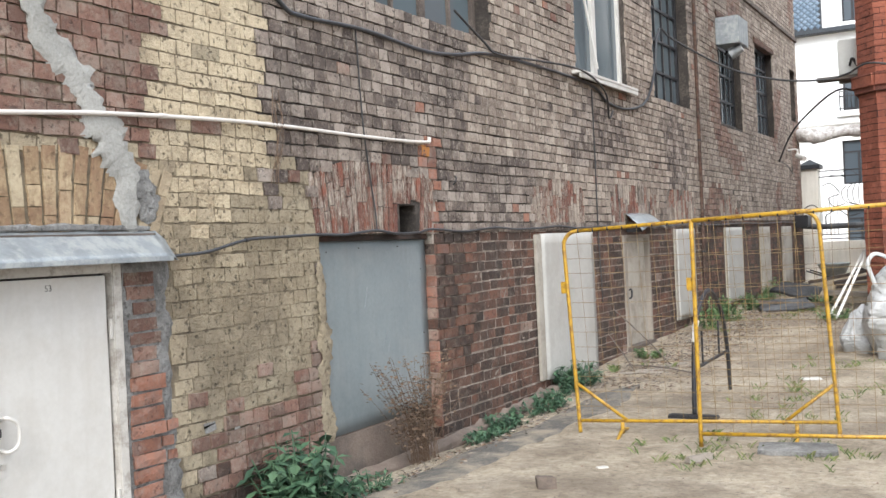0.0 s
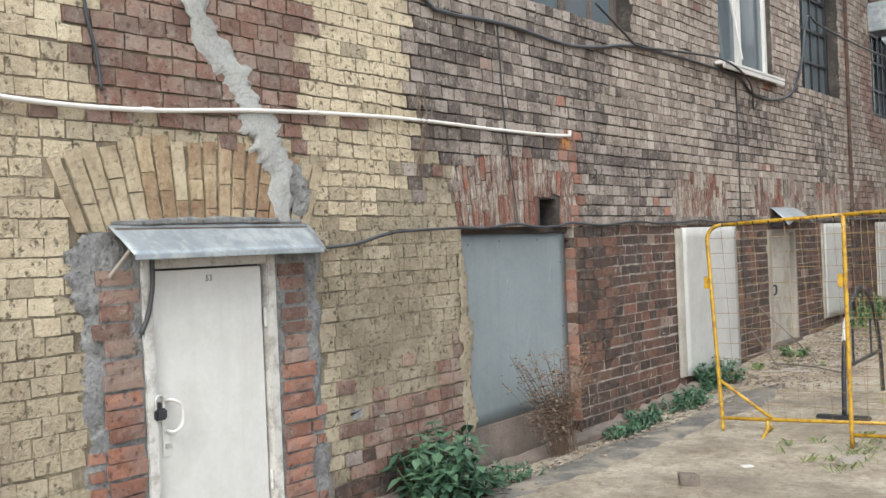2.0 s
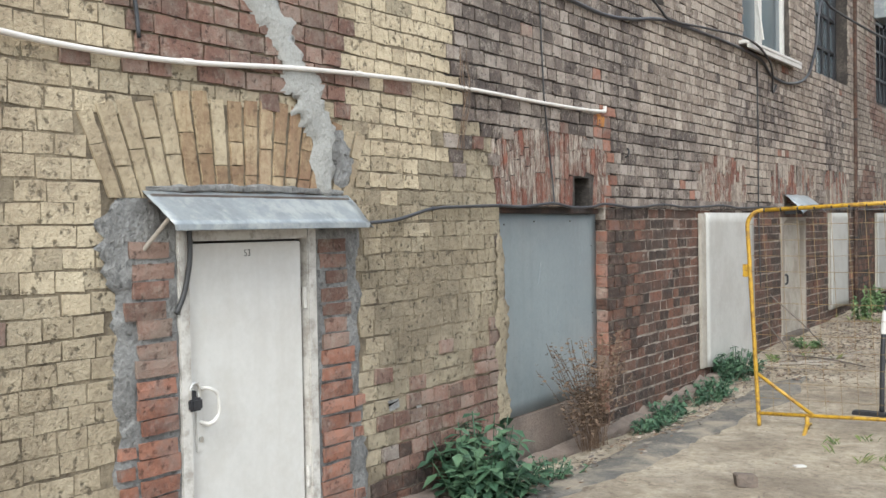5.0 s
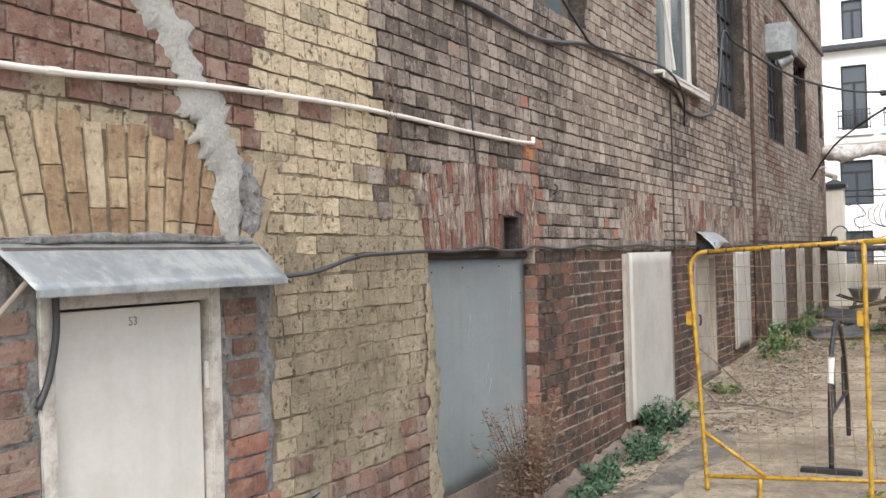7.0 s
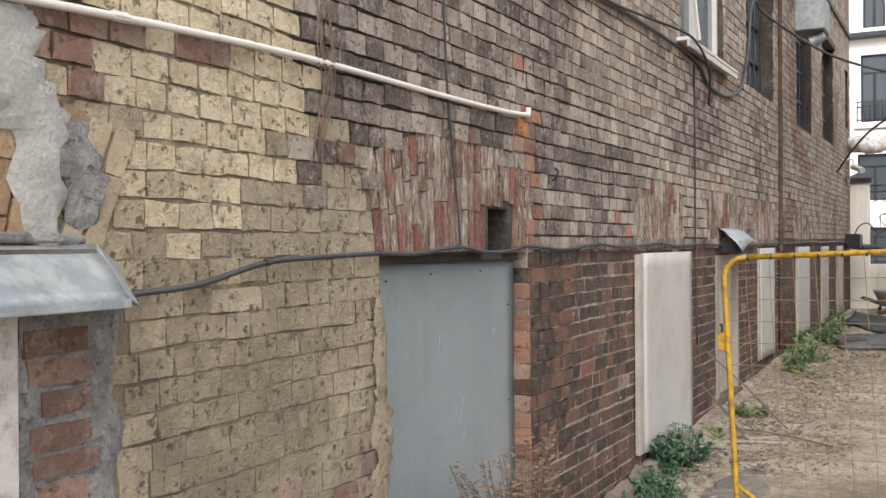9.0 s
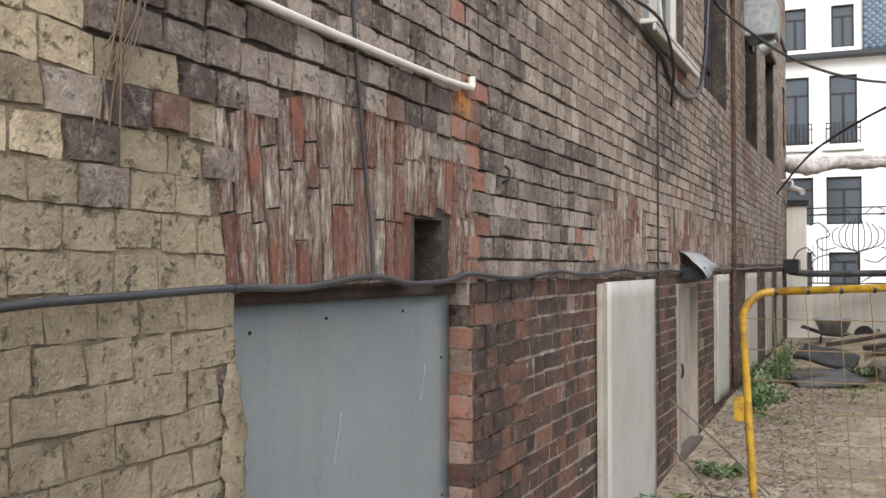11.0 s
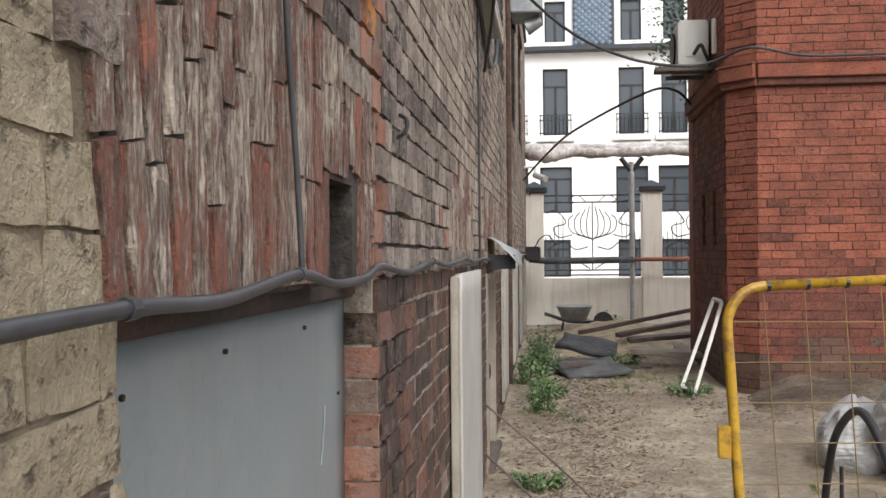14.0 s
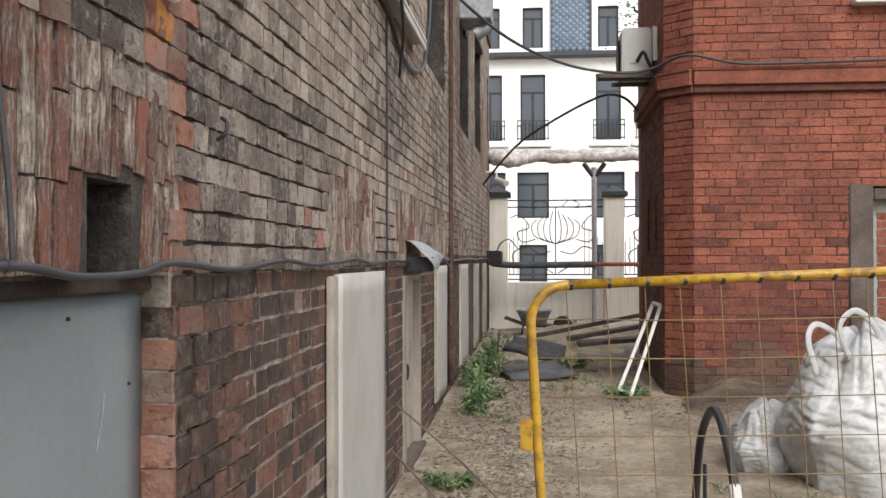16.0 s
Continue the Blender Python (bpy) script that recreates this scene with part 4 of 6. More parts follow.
smear("cement_patch", [(3.98, 3.35), (4.02, 3.0), (4.09, 2.71), (4.30, 2.52), (4.42, 2.30), (4.52, 2.14), (4.62, 1.96), (4.64, 1.62)], [0.10, 0.10, 0.10, 0.085, 0.11, 0.12, 0.09, 0.08], 0.017, CEMENT_L, wall_west, 1, "pale cement filling a crack")
smear("cement_patch", [(4.70, 2.0), (4.76, 1.86), (4.80, 1.70)], [0.05, 0.09, 0.07], 0.013, CEMENT, wall_west, 2, "dark cement patch")
smear("cement_patch", [(3.36, 1.58), (3.30, 1.49), (3.30, 1.38), (3.31, 1.2)], [0.06, 0.10, 0.09, 0.05], 0.012, CEMENT, wall_west, 3, "grey cement patch")
smear("cement_patch", [(5.16, 0.42), (5.26, 0.44)], [0.06, 0.07], 0.02, CEMENT, wall_west, 4)
smear("cement_patch", [(5.45, 0.40), (5.50, 0.30)], [0.05, 0.06], 0.022, CEMENT_L, wall_west, 5)
smear("plaster_edge", [(6.40, 1.42), (6.42, 1.2), (6.40, 1.0), (6.43, 0.8), (6.41, 0.5), (6.44, 0.25), (6.46, 0.1)], [0.03, 0.05, 0.06, 0.08, 0.05, 0.08, 0.05], 0.010, TAN, wall_west, 6, "crumbling yellow edge of the opening", 0.006)
smear("foot_ledge", [(2.0, -0.2), (3.5, -0.2)], [0.05, 0.06], 0.06, CEMENT, wall_west, 7)
smear("foot_ledge", [(4.7, -0.17), (5.5, -0.20), (6.4, -0.24), (8.1, -0.24), (9.4, -0.18), (10.4, -0.12), (11.8, -0.08)], [0.05, 0.06, 0.06, 0.06, 0.06, 0.05, 0.04], 0.10, PLINTH, wall_west, 8, "worn footing ledge")

for y_in, y_out, sgn in ((3.60, 3.26, -1), (4.54, 4.92, 1)):
    V, F = [], []
    zs = np.linspace(-0.35, 1.62, 66)
    for z in zs:
        rag = 0.05 * noise.noise(Vector((0, z * 6, sgn))) + 0.025 * noise.noise(Vector((3, z * 22, sgn)))
        outer = y_out + rag * 1.2 + (0.05 * sgn if z < 0.3 else 0)
        for j in range(8):
            y = y_in + (outer - y_in) * j / 7
            h = 0.016 + 0.010 * noise.noise(Vector((y * 16, z * 16, 2))) + 0.004 * noise.noise(Vector((y * 50, z * 50, 2)))
            V.append((XW + (-0.01 if j == 7 else h), y, z))
    F = [(i * 8 + j, i * 8 + j + 1, i * 8 + 9 + j, i * 8 + 8 + j) for i in range(len(zs) - 1) for j in range(7)]
    mesh("cement_jamb", V, F, CEMENT, None, wall_west, "rough grey cement with red bricks showing", True)
    z = -0.22
    while z < 1.36:
        L = rng.uniform(0.20, 0.27) if z < 0.9 else rng.uniform(0.17, 0.24)
        off = rng.uniform(0.0, 0.02) if z < 0.9 else rng.uniform(0.0, 0.06)
        a, b = sorted((y_in + sgn * (0.012 + off), y_in + sgn * (0.012 + off + L)))
        V, F, M = [], [], []
        zz = rng.uniform(-0.006, 0.006)
        brick_geo(V, F, M, 0, west_place, a, b, z + 0.004 + zz, z + rng.uniform(0.074, 0.084) + zz, 0.033 if z < 0.9 else 0.026, 0.008, rng, 5, 4)
        mesh("brick", V, F, ORANGE if z < 0.75 else PURPLE, M, wall_west)
        if z < 0.55 and rng.random() < 0.5:
            V, F, M = [], [], []
            a2 = (b + 0.02, b + 0.10) if sgn > 0 else (a - 0.10, a - 0.02)
            brick_geo(V, F, M, 0, west_place, *a2, z + 0.012, z + 0.068, 0.030, 0.008, rng)
            mesh("brick", V, F, ORANGE, M, wall_west)
        z += 0.087

door = empty("door_1", (XW, 4.07, -0.1), "white painted metal door with padlock in a white frame", "door", kind="structure")
for a, b, c, d in ((3.603, 3.672, -0.2, 1.478), (4.468, 4.537, -0.2, 1.478), (3.672, 4.468, 1.425, 1.478)):
    under(part("door_frame", uneven(box(XW - 0.10, XW + 0.024, a, b, c, d, 0.006), 0.003, 12), OLDWHITE, None, "chipped white frame"), door)
leaf = under(part("leaf", box(XW - 0.055, XW - 0.012, 3.688, 4.452, -0.14, 1.412, 0.004), WHITEP, None, "white door leaf"), door)
# added near-black box: shade behind the leaf as colour, no door part
under(part("dark_gap", box(XW - 0.12, XW - 0.06, 3.66, 4.48, -0.2, 1.43), DARKIN, None), door)
plate = part("lock_plate", box(XW - 0.013, XW - 0.004, 3.715, 3.765, 0.44, 0.77, 0.004), WHITEP, None, "white lock plate")
plate.parent = leaf
pull = part("handle", tube([(XW - 0.006, 3.742, 0.735), (XW + 0.045, 3.755, 0.74), (XW + 0.055, 3.80, 0.70), (XW + 0.055, 3.80, 0.61), (XW + 0.045, 3.755, 0.575), (XW - 0.006, 3.742, 0.58)], 0.010), WHITEP, None, "white pull handle")
pull.parent = leaf
keyhole = part("keyhole", tube([(XW - 0.006, 3.74, 0.50), (XW + 0.004, 3.74, 0.50)], 0.014), CHROME, None)
keyhole.parent = leaf
for z in (1.06, 0.12):
    h = part("hinge", tube([(XW + 0.006, 4.458, z), (XW + 0.006, 4.458, z + 0.11)], 0.012), OLDWHITE, None)
    h.parent = leaf
digits = bpy.data.curves.new("door_number", "FONT")
digits.body, digits.size, digits.extrude = "53", 0.048, 0.0005
digits.materials.append(CEMENT)
number = new("door_number", digits)
number.matrix_world = Matrix.Translation((XW - 0.0105, 4.045, 1.345)) @ Matrix.Rotation(radians(90), 4, "Z") @ Matrix.Rotation(radians(90), 4, "X")
number.parent = leaf
lock = empty("padlock", (XW + 0.02, 3.672, 0.67), "black padlock hanging from the door hasp", "padlock")
under(part("body", box(XW + 0.006, XW + 0.05, 3.645, 3.715, 0.645, 0.705, 0.01), IRON, None), lock)
under(part("shackle", tube([(XW + 0.028, 3.655, 0.70), (XW + 0.028, 3.655, 0.75), (XW + 0.028, 3.68, 0.772), (XW + 0.028, 3.705, 0.75), (XW + 0.028, 3.705, 0.70)], 0.007), CHROME, None), lock)
under(part("hasp", box(XW - 0.012, XW + 0.02, 3.66, 3.70, 0.70, 0.735, 0.003), IRON, None), lock)

awn = empty("awning", (XW, 4.12, 1.50), "small dented tin awning over the white door", "awning")
V, F = [], []
nu, nv = 24, 6
for i in range(nu + 1):
    for j in range(nv + 1):
        s, t = i / nu, j / nv
        yb, yf = 3.43 + s * 1.39, 3.44 + s * 1.32
        y = yb + (yf - yb) * t
        V.append((XW + 0.006 + 0.20 * t, y, 1.655 - 0.155 * t + 0.006 * noise.noise(Vector((y * 5, t * 3, 0)))))
F = [(i * (nv + 1) + j, i * (nv + 1) + j + 1, (i + 1) * (nv + 1) + j + 1, (i + 1) * (nv + 1) + j) for i in range(nu) for j in range(nv)]
top = mesh("tin_sheet", V, F, GALV, None, None, "dented galvanised sheet", True)
mod = top.modifiers.new("thickness", "SOLIDIFY")
mod.thickness = 0.004
under(top, awn)
under(part("front_lip", box(XW + 0.200, XW + 0.212, 3.44, 4.76, 1.475, 1.502, 0.003), GALV, None), awn)
side = mesh("end_flap", [(XW + 0.01, 4.82, 1.655), (XW + 0.206, 4.762, 1.50), (XW + 0.206, 4.80, 1.478), (XW + 0.01, 4.93, 1.49), (XW + 0.01, 4.90, 1.60)], [(0, 1, 2, 3, 4)], GALV, None, None, "folded end flap")
mod = side.modifiers.new("thickness", "SOLIDIFY")
mod.thickness = 0.004
under(side, awn)
under(part("batten", box(XW + 0.004, XW + 0.04, 3.45, 4.80, 1.60, 1.64, 0.005), WOODD, None), awn)
under(part("strut", tube([(XW + 0.01, 3.41, 1.38), (XW + 0.13, 3.47, 1.53)], 0.010), WOODG, None), awn)
smear("cement_patch", [(3.45, 1.665), (4.1, 1.675), (4.8, 1.67)], [0.016, 0.02, 0.016], 0.012, CEMENT, wall_west, 12)

# ---- metal sheet, boards and the beige door along the wall ----
def panel(name, y0, y1, z0, z1, x, material, label, category, thick=0.03, tilt=0.0):
    V, F = [], []
    n, m = 14, 14
    for i in range(n + 1):
        for j in range(m + 1):
            y, z = y0 + (y1 - y0) * i / n, z0 + tilt * (i / n) + (z1 - z0 - tilt * (i / n)) * j / m
            V.append((x + 0.004 * noise.noise(Vector((y * 1.6, z * 1.6, y0))), y, z))
    F = [(i * (m + 1) + j, (i + 1) * (m + 1) + j, (i + 1) * (m + 1) + j + 1, i * (m + 1) + j + 1) for i in range(n) for j in range(m)]
    ob = mesh(name, V, F, material, None, None, "", True)
    mod = ob.modifiers.new("thickness", "SOLIDIFY")
    mod.thickness = thick
    mod.offset = -1
    return tagged(ob, label, category)


tin = panel("metal_sheet", 6.435, 8.075, 0.10, 1.565, XW - 0.085, ZINC, "grey painted sheet metal closing an old opening", "metal sheet", 0.004)
for y, z in ((6.62, 1.48), (7.05, 1.50), (7.62, 1.50), (7.98, 1.30), (7.99, 0.75), (6.55, 0.6)):
    part("nail", tube([(XW - 0.086, y, z), (XW - 0.077, y, z)], 0.005, 8), BLACKWOOD, tin, "dark nail head")
for y, z, h in ((7.10, 1.03, 0.16), (7.36, 0.72, 0.12), (7.40, 0.64, 0.10), (7.78, 1.15, 0.14)):
    part("scratch", tube([(XW - 0.0815, y, z), (XW - 0.0805, y + 0.03, z + h * 0.6), (XW - 0.0815, y + 0.045, z + h)], 0.0022, 6), GALV, tin, "pale scratch")
tagged(part("plinth_block", uneven(box(XW - 0.30, XW - 0.07, 6.44, 8.07, -0.5, 0.105, 0.015), 0.012, 5), PLINTH, None), "stained rendered plinth under the metal sheet", "plinth", kind="structure")
tagged(part("trim_timber_lintel", uneven(box(XW - 0.20, XW - 0.05, 6.44, 8.07, 1.556, 1.606, 0.006), 0.010, 9), BLACKWOOD, None), "near-black timber lintel over the metal sheet", "lintel", kind="structure")
# backing coloured near-black so the hollow reads as unlit
tagged(part("wall_recess_back", box(XW - 0.54, XW - 0.30, 6.35, 8.15, -0.4, 1.95), DARKIN, None), "near-black backing painted as the closed opening's shade", "wall", kind="structure")
b3 = empty("board_panel", (XW, 11.0, 0.1), "off-white board closing an old opening, on a battened frame", "panel", "boards along the wall")
under(panel("board", 10.31, 11.80, 0.02, 1.568, XW + 0.045, BOARDP, "", "", 0.03, -0.12), b3)
under(part("batten", box(XW + 0.004, XW + 0.040, 10.17, 10.30, 0.02, 1.56, 0.006), BEIGEP, None, "greyish side batten"), b3)
for y0, y1, z0, z1 in ((15.22, 16.26, 0.22, 1.575), (18.25, 19.50, 0.25, 1.575), (21.05, 21.95, 0.25, 1.57), (23.3, 24.3, 0.25, 1.565)):
    e = empty("board_panel", (XW, (y0 + y1) / 2, z0), "narrow weathered off-white board closing an opening", "panel", "boards along the wall")
    under(panel("board", y0 + 0.06, y1, z0, z1, XW + 0.035, BEIGEP if y0 > 20 else BOARDP, "", "", 0.025), e)
    under(part("batten", box(XW + 0.004, XW + 0.03, y0 - 0.04, y0 + 0.055, z0, z1, 0.004), BEIGEP, None), e)
d4 = empty("door_2", (XW, 13.5, 0.0), "weathered beige door in a shallow opening under a tin hood", "door", kind="structure")
leaf4 = under(part("leaf", box(XW - 0.10, XW - 0.05, 13.10, 13.98, 0.06, 1.47, 0.006), BEIGEP, None), d4)
for a, b, c, d in ((12.975, 13.09, -0.1, 1.515), (13.985, 14.045, -0.1, 1.515), (13.09, 13.985, 1.47, 1.515)):
    under(part("door_frame", uneven(box(XW - 0.14, XW + 0.012, a, b, c, d, 0.006), 0.004, 9), WOODG, None), d4)
hd = part("handle", tube([(XW - 0.05, 13.2, 0.78), (XW + 0.0, 13.22, 0.80), (XW + 0.0, 13.22, 0.70), (XW - 0.05, 13.2, 0.68)], 0.012), IRON, None, "dark handle")
hd.parent = leaf4
under(part("threshold", uneven(box(XW - 0.3, XW + 0.06, 12.98, 14.04, -0.2, 0.06, 0.01), 0.01, 7), WOODD, None), d4)
# added box behind the beige leaf, its colour standing for shade
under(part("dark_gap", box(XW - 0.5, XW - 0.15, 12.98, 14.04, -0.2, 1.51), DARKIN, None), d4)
hood = empty("tin_hood", (XW, 13.5, 1.7), "crumpled pale tin hood over the beige door", "hood")
V, F = [], []
for i in range(13):
    for j in range(7):
        s, t = i / 12, j / 6
        V.append((XW + 0.005 + 0.26 * t, 13.05 + 0.98 * s - 0.1 * t * (0.5 - s), 1.80 - 0.10 * t - 0.14 * t * t * (1 - 0.7 * math.sin(s * 3.0)) + 0.02 * noise.noise(Vector((s * 4, t * 3, 7)))))
F = [(i * 7 + j, i * 7 + j + 1, i * 7 + 8 + j, i * 7 + 7 + j) for i in range(12) for j in range(6)]
hs = mesh("tin_sheet", V, F, GALV, None, None, "", True)
mod = hs.modifiers.new("thickness", "SOLIDIFY")
mod.thickness = 0.004
under(hs, hood)
under(part("bracket", box(XW + 0.002, XW + 0.22, 13.12, 13.15, 1.55, 1.66, 0.003), IRON, None), hood)

# ---- pipes, cables and boxes on the wall ----
def cable(name, pts, r, material, label, category="cable", seg=8):
    return tagged(part(name, tube(pts, r, seg), material, None, "", True), label, category)


W = lambda y, z, o=0.03: (XW + o, y, z)
pipe = empty("white_pipe", W(5.0, 2.3), "white plastic pipe sagging along the brick wall", "pipe")
under(part("pipe_run", tube([W(0.2, 2.45), W(1.4, 2.36), W(2.4, 2.28), W(3.03, 2.235), W(3.68, 2.245), W(4.52, 2.31), W(5.72, 2.36), W(6.94, 2.362), W(7.7, 2.37), W(8.03, 2.385)], 0.0135), PIPEW, None, "", True), pipe)
under(part("end_bend", tube([W(8.0, 2.383), W(8.04, 2.39), W(8.045, 2.43)], 0.016), PIPEW, None), pipe)
for y, z in ((3.68, 2.245), (4.9, 2.33), (2.5, 2.275)):
    under(part("coupling", tube([W(y - 0.03, z), W(y + 0.03, z + 0.003)], 0.0165), PIPEW, None), pipe)
V, F, M = [], [], []
worn(V, F, M, 0, west_place, [(7.935, 2.268), (8.065, 2.262), (8.07, 2.352), (7.94, 2.36)], 6, 6, 0.013, 4.0, 0.010)
tagged(mesh("foam_patch", V, F, ORANGEFOAM, M), "rusty orange foam smeared under the pipe end", "foam")

con = empty("conduit", W(7, 1.6), "dusty grey cable running along the wall in shallow waves", "cable")
PTS = [W(4.93, 1.50, 0.02), W(5.24, 1.52), W(5.6, 1.585), W(5.98, 1.600), W(6.39, 1.610), W(6.72, 1.605), W(7.14, 1.632), W(7.45, 1.605), W(7.8, 1.610), W(8.03, 1.635), W(8.6, 1.61), W(9.25, 1.64), W(9.74, 1.62), W(10.37, 1.63), W(10.83, 1.645), W(11.38, 1.62), W(12.31, 1.635), W(13.05, 1.62), W(14.0, 1.64), W(14.84, 1.625), W(16.2, 1.64), W(17.6, 1.63), W(19.4, 1.65), W(21.4, 1.64), W(23.4, 1.66), W(25.4, 1.64)]
under(part("cable_run", tube(PTS, 0.0105, 10, 8), GREYCABLE, None, "", True), con)
for y, z in ((6.39, 1.61), (7.14, 1.632), (9.25, 1.64), (5.6, 1.585), (10.83, 1.645)):
    under(part("clip", tube([W(y - 0.012, z, 0.03), W(y + 0.012, z, 0.03)], 0.0135), GREYCABLE, None), con)
cable("thin_cable", [W(7.16, 1.63), W(7.15, 1.8, 0.025), W(7.10, 2.1, 0.02), W(7.04, 2.5, 0.02), W(7.0, 3.2, 0.02)], 0.006, RUBBER, "thin black cable hanging down the brick arch")
cable("door_cable", [W(3.66, 1.50, 0.04), W(3.655, 1.35, 0.045), W(3.63, 1.2, 0.035), W(3.585, 1.10, 0.03)], 0.013, RUBBER, "black cable dangling beside the white door")
cable("upper_cable", [W(5.3, 3.75), W(6.04, 3.24), W(6.32, 3.17), W(7.12, 3.2), W(8.0, 3.17), W(8.6, 3.22), W(9.4, 3.33), W(11.28, 3.36), W(12.17, 3.32), W(12.55, 3.19), W(13.29, 3.17), W(14.1, 3.35), W(14.55, 3.8), W(14.75, 4.31), W(14.9, 4.5)], 0.017, GREYCABLE, "bundled grey cable looping under the upper windows")
cable("upper_cable", [W(8.6, 3.62, 0.04), W(9.2, 3.42), W(9.45, 3.34, 0.05), W(10.4, 3.41, 0.05), W(11.4, 3.42, 0.16), W(12.3, 3.28, 0.10), W(12.6, 3.0), W(12.75, 3.1)], 0.012, RUBBER, "black cable tied along the upper windows")
cable("drop_cable", [W(12.05, 3.3, 0.02), W(12.06, 2.4, 0.02), W(12.05, 1.6, 0.02), W(12.1, 0.7, 0.02)], 0.008, RUBBER, "thin dark wire running down the wall")
downpipe = empty("downpipe", W(16.75, 0.2, 0.03), "rusty thin downpipe painted like the bricks", "pipe")
under(part("pipe", tube([W(16.75, 0.2, 0.03), W(16.8, 3.0, 0.03), W(16.85, 8.0, 0.03)], 0.03), RUST, None, "", True), downpipe)
for z in (1.2, 3.0, 4.9, 6.8):
    under(part("clip", tube([W(16.755 + 0.0129 * z, z - 0.012, 0.03), W(16.755 + 0.0129 * z, z + 0.012, 0.03)], 0.036), IRON, None), downpipe)
cable("thin_conduit", [W(3.42, 2.32, 0.02), W(3.40, 2.5, 0.02), W(3.34, 2.8, 0.02), W(3.33, 3.6, 0.02)], 0.010, GREYCABLE, "short grey conduit above the white pipe")
cable("overhead_cable", [W(14.95, 4.5, 0.05), (-4.35, 15.3, 4.38), (-3.75, 15.95, 3.98), (-3.1, 16.4, 3.77), (-2.5, 16.7, 3.73), (-2.15, 16.70, 3.78), (-1.82, 16.42, 3.86), (-1.3, 16.41, 3.76), (-0.6, 16.41, 3.75), (0.6, 16.41, 3.77), (3, 16.41, 3.79)], 0.016, RUBBER, "black cable sagging across the yard to the red house")
cable("overhead_cable", [W(23.3, 2.98, 0.03), (-4.0, 22.0, 3.33), (-3.57, 21.0, 3.58), (-2.71, 19.0, 3.80), (-2.35, 18.75, 3.79), (-2.08, 18.9, 3.58)], 0.018, RUBBER, "black cable arching across the yard to the red house")
cable("loose_wire", [W(23.3, 3.0, 0.03), W(23.9, 2.9, 0.1), W(24.3, 2.75, 0.12), W(24.6, 2.95, 0.06)], 0.008, RUBBER, "loose black wire on the wall near the corner")
hook = tagged(part("iron_hook", tube([W(8.47, 2.03, 0.0), W(8.47, 2.05, 0.035), W(8.48, 2.09, 0.04), W(8.50, 2.11, 0.015)], 0.007), IRON, None), "rusty iron hook in the wall", "hook")

fl = empty("floodlight_box", W(18.5, 5.0), "grey sheet metal box with a floodlight under it", "lamp")
under(part("housing", box(XW + 0.01, XW + 0.42, 18.25, 18.95, 4.76, 5.24, 0.015), GALV, None), fl)
under(part("back_plate", box(XW + 0.004, XW + 0.05, 18.95, 19.2, 4.7, 5.3, 0.006), IRON, None), fl)
bm = bmesh.new()
bmesh.ops.create_cone(bm, cap_ends=True, segments=20, radius1=0.11, radius2=0.07, depth=0.22, matrix=Matrix.Translation((XW + 0.30, 18.5, 4.66)) @ Matrix.Rotation(radians(65), 4, "Y"))
under(part("lamp_head", bm, GALV, None), fl)
cam_box = empty("security_camera", W(24.5, 3.2), "small white surveillance camera near the wall corner", "camera")
under(part("body", tube([W(24.4, 3.15, 0.22), W(24.1, 3.05, 0.42)], 0.06, 12), WHITEP, None), cam_box)
under(part("arm", tube([W(24.5, 3.3, 0.01), W(24.5, 3.3, 0.2), W(24.4, 3.17, 0.22)], 0.02), WHITEP, None), cam_box)
jb = empty("junction_box", W(25.2, 1.7), "dark cable box with wires at the wall corner", "box")
under(part("box", uneven(box(XW + 0.004, XW + 0.30, 24.9, 25.4, 1.52, 1.80, 0.02), 0.02, 4), IRON, None), jb)
under(part("bent_wire", tube([W(24.9, 1.8, 0.2), W(24.6, 1.95, 0.3), W(24.8, 2.02, 0.45), W(25, 1.85, 0.6)], 0.012), RUBBER, None), jb)

vine = empty("dry_vine", W(6.0, 2.3), "tangle of dead dry roots hanging on the bricks", "plant")
vr = random.Random(9)
for k in range(9):
    y0 = 5.98 + vr.uniform(-0.05, 0.05)
    under(part("strand", tube([W(y0, 2.62 - vr.uniform(0, 0.2), 0.02), W(y0 + vr.uniform(-0.04, 0.05), 2.40, 0.04), W(y0 + vr.uniform(-0.05, 0.06), 2.25, 0.035), W(y0 + vr.uniform(-0.06, 0.08), 2.0 + vr.uniform(-0.06, 0.15), 0.02)], 0.0020, 5, 5), WOODD if k % 2 else DRY, None), vine)

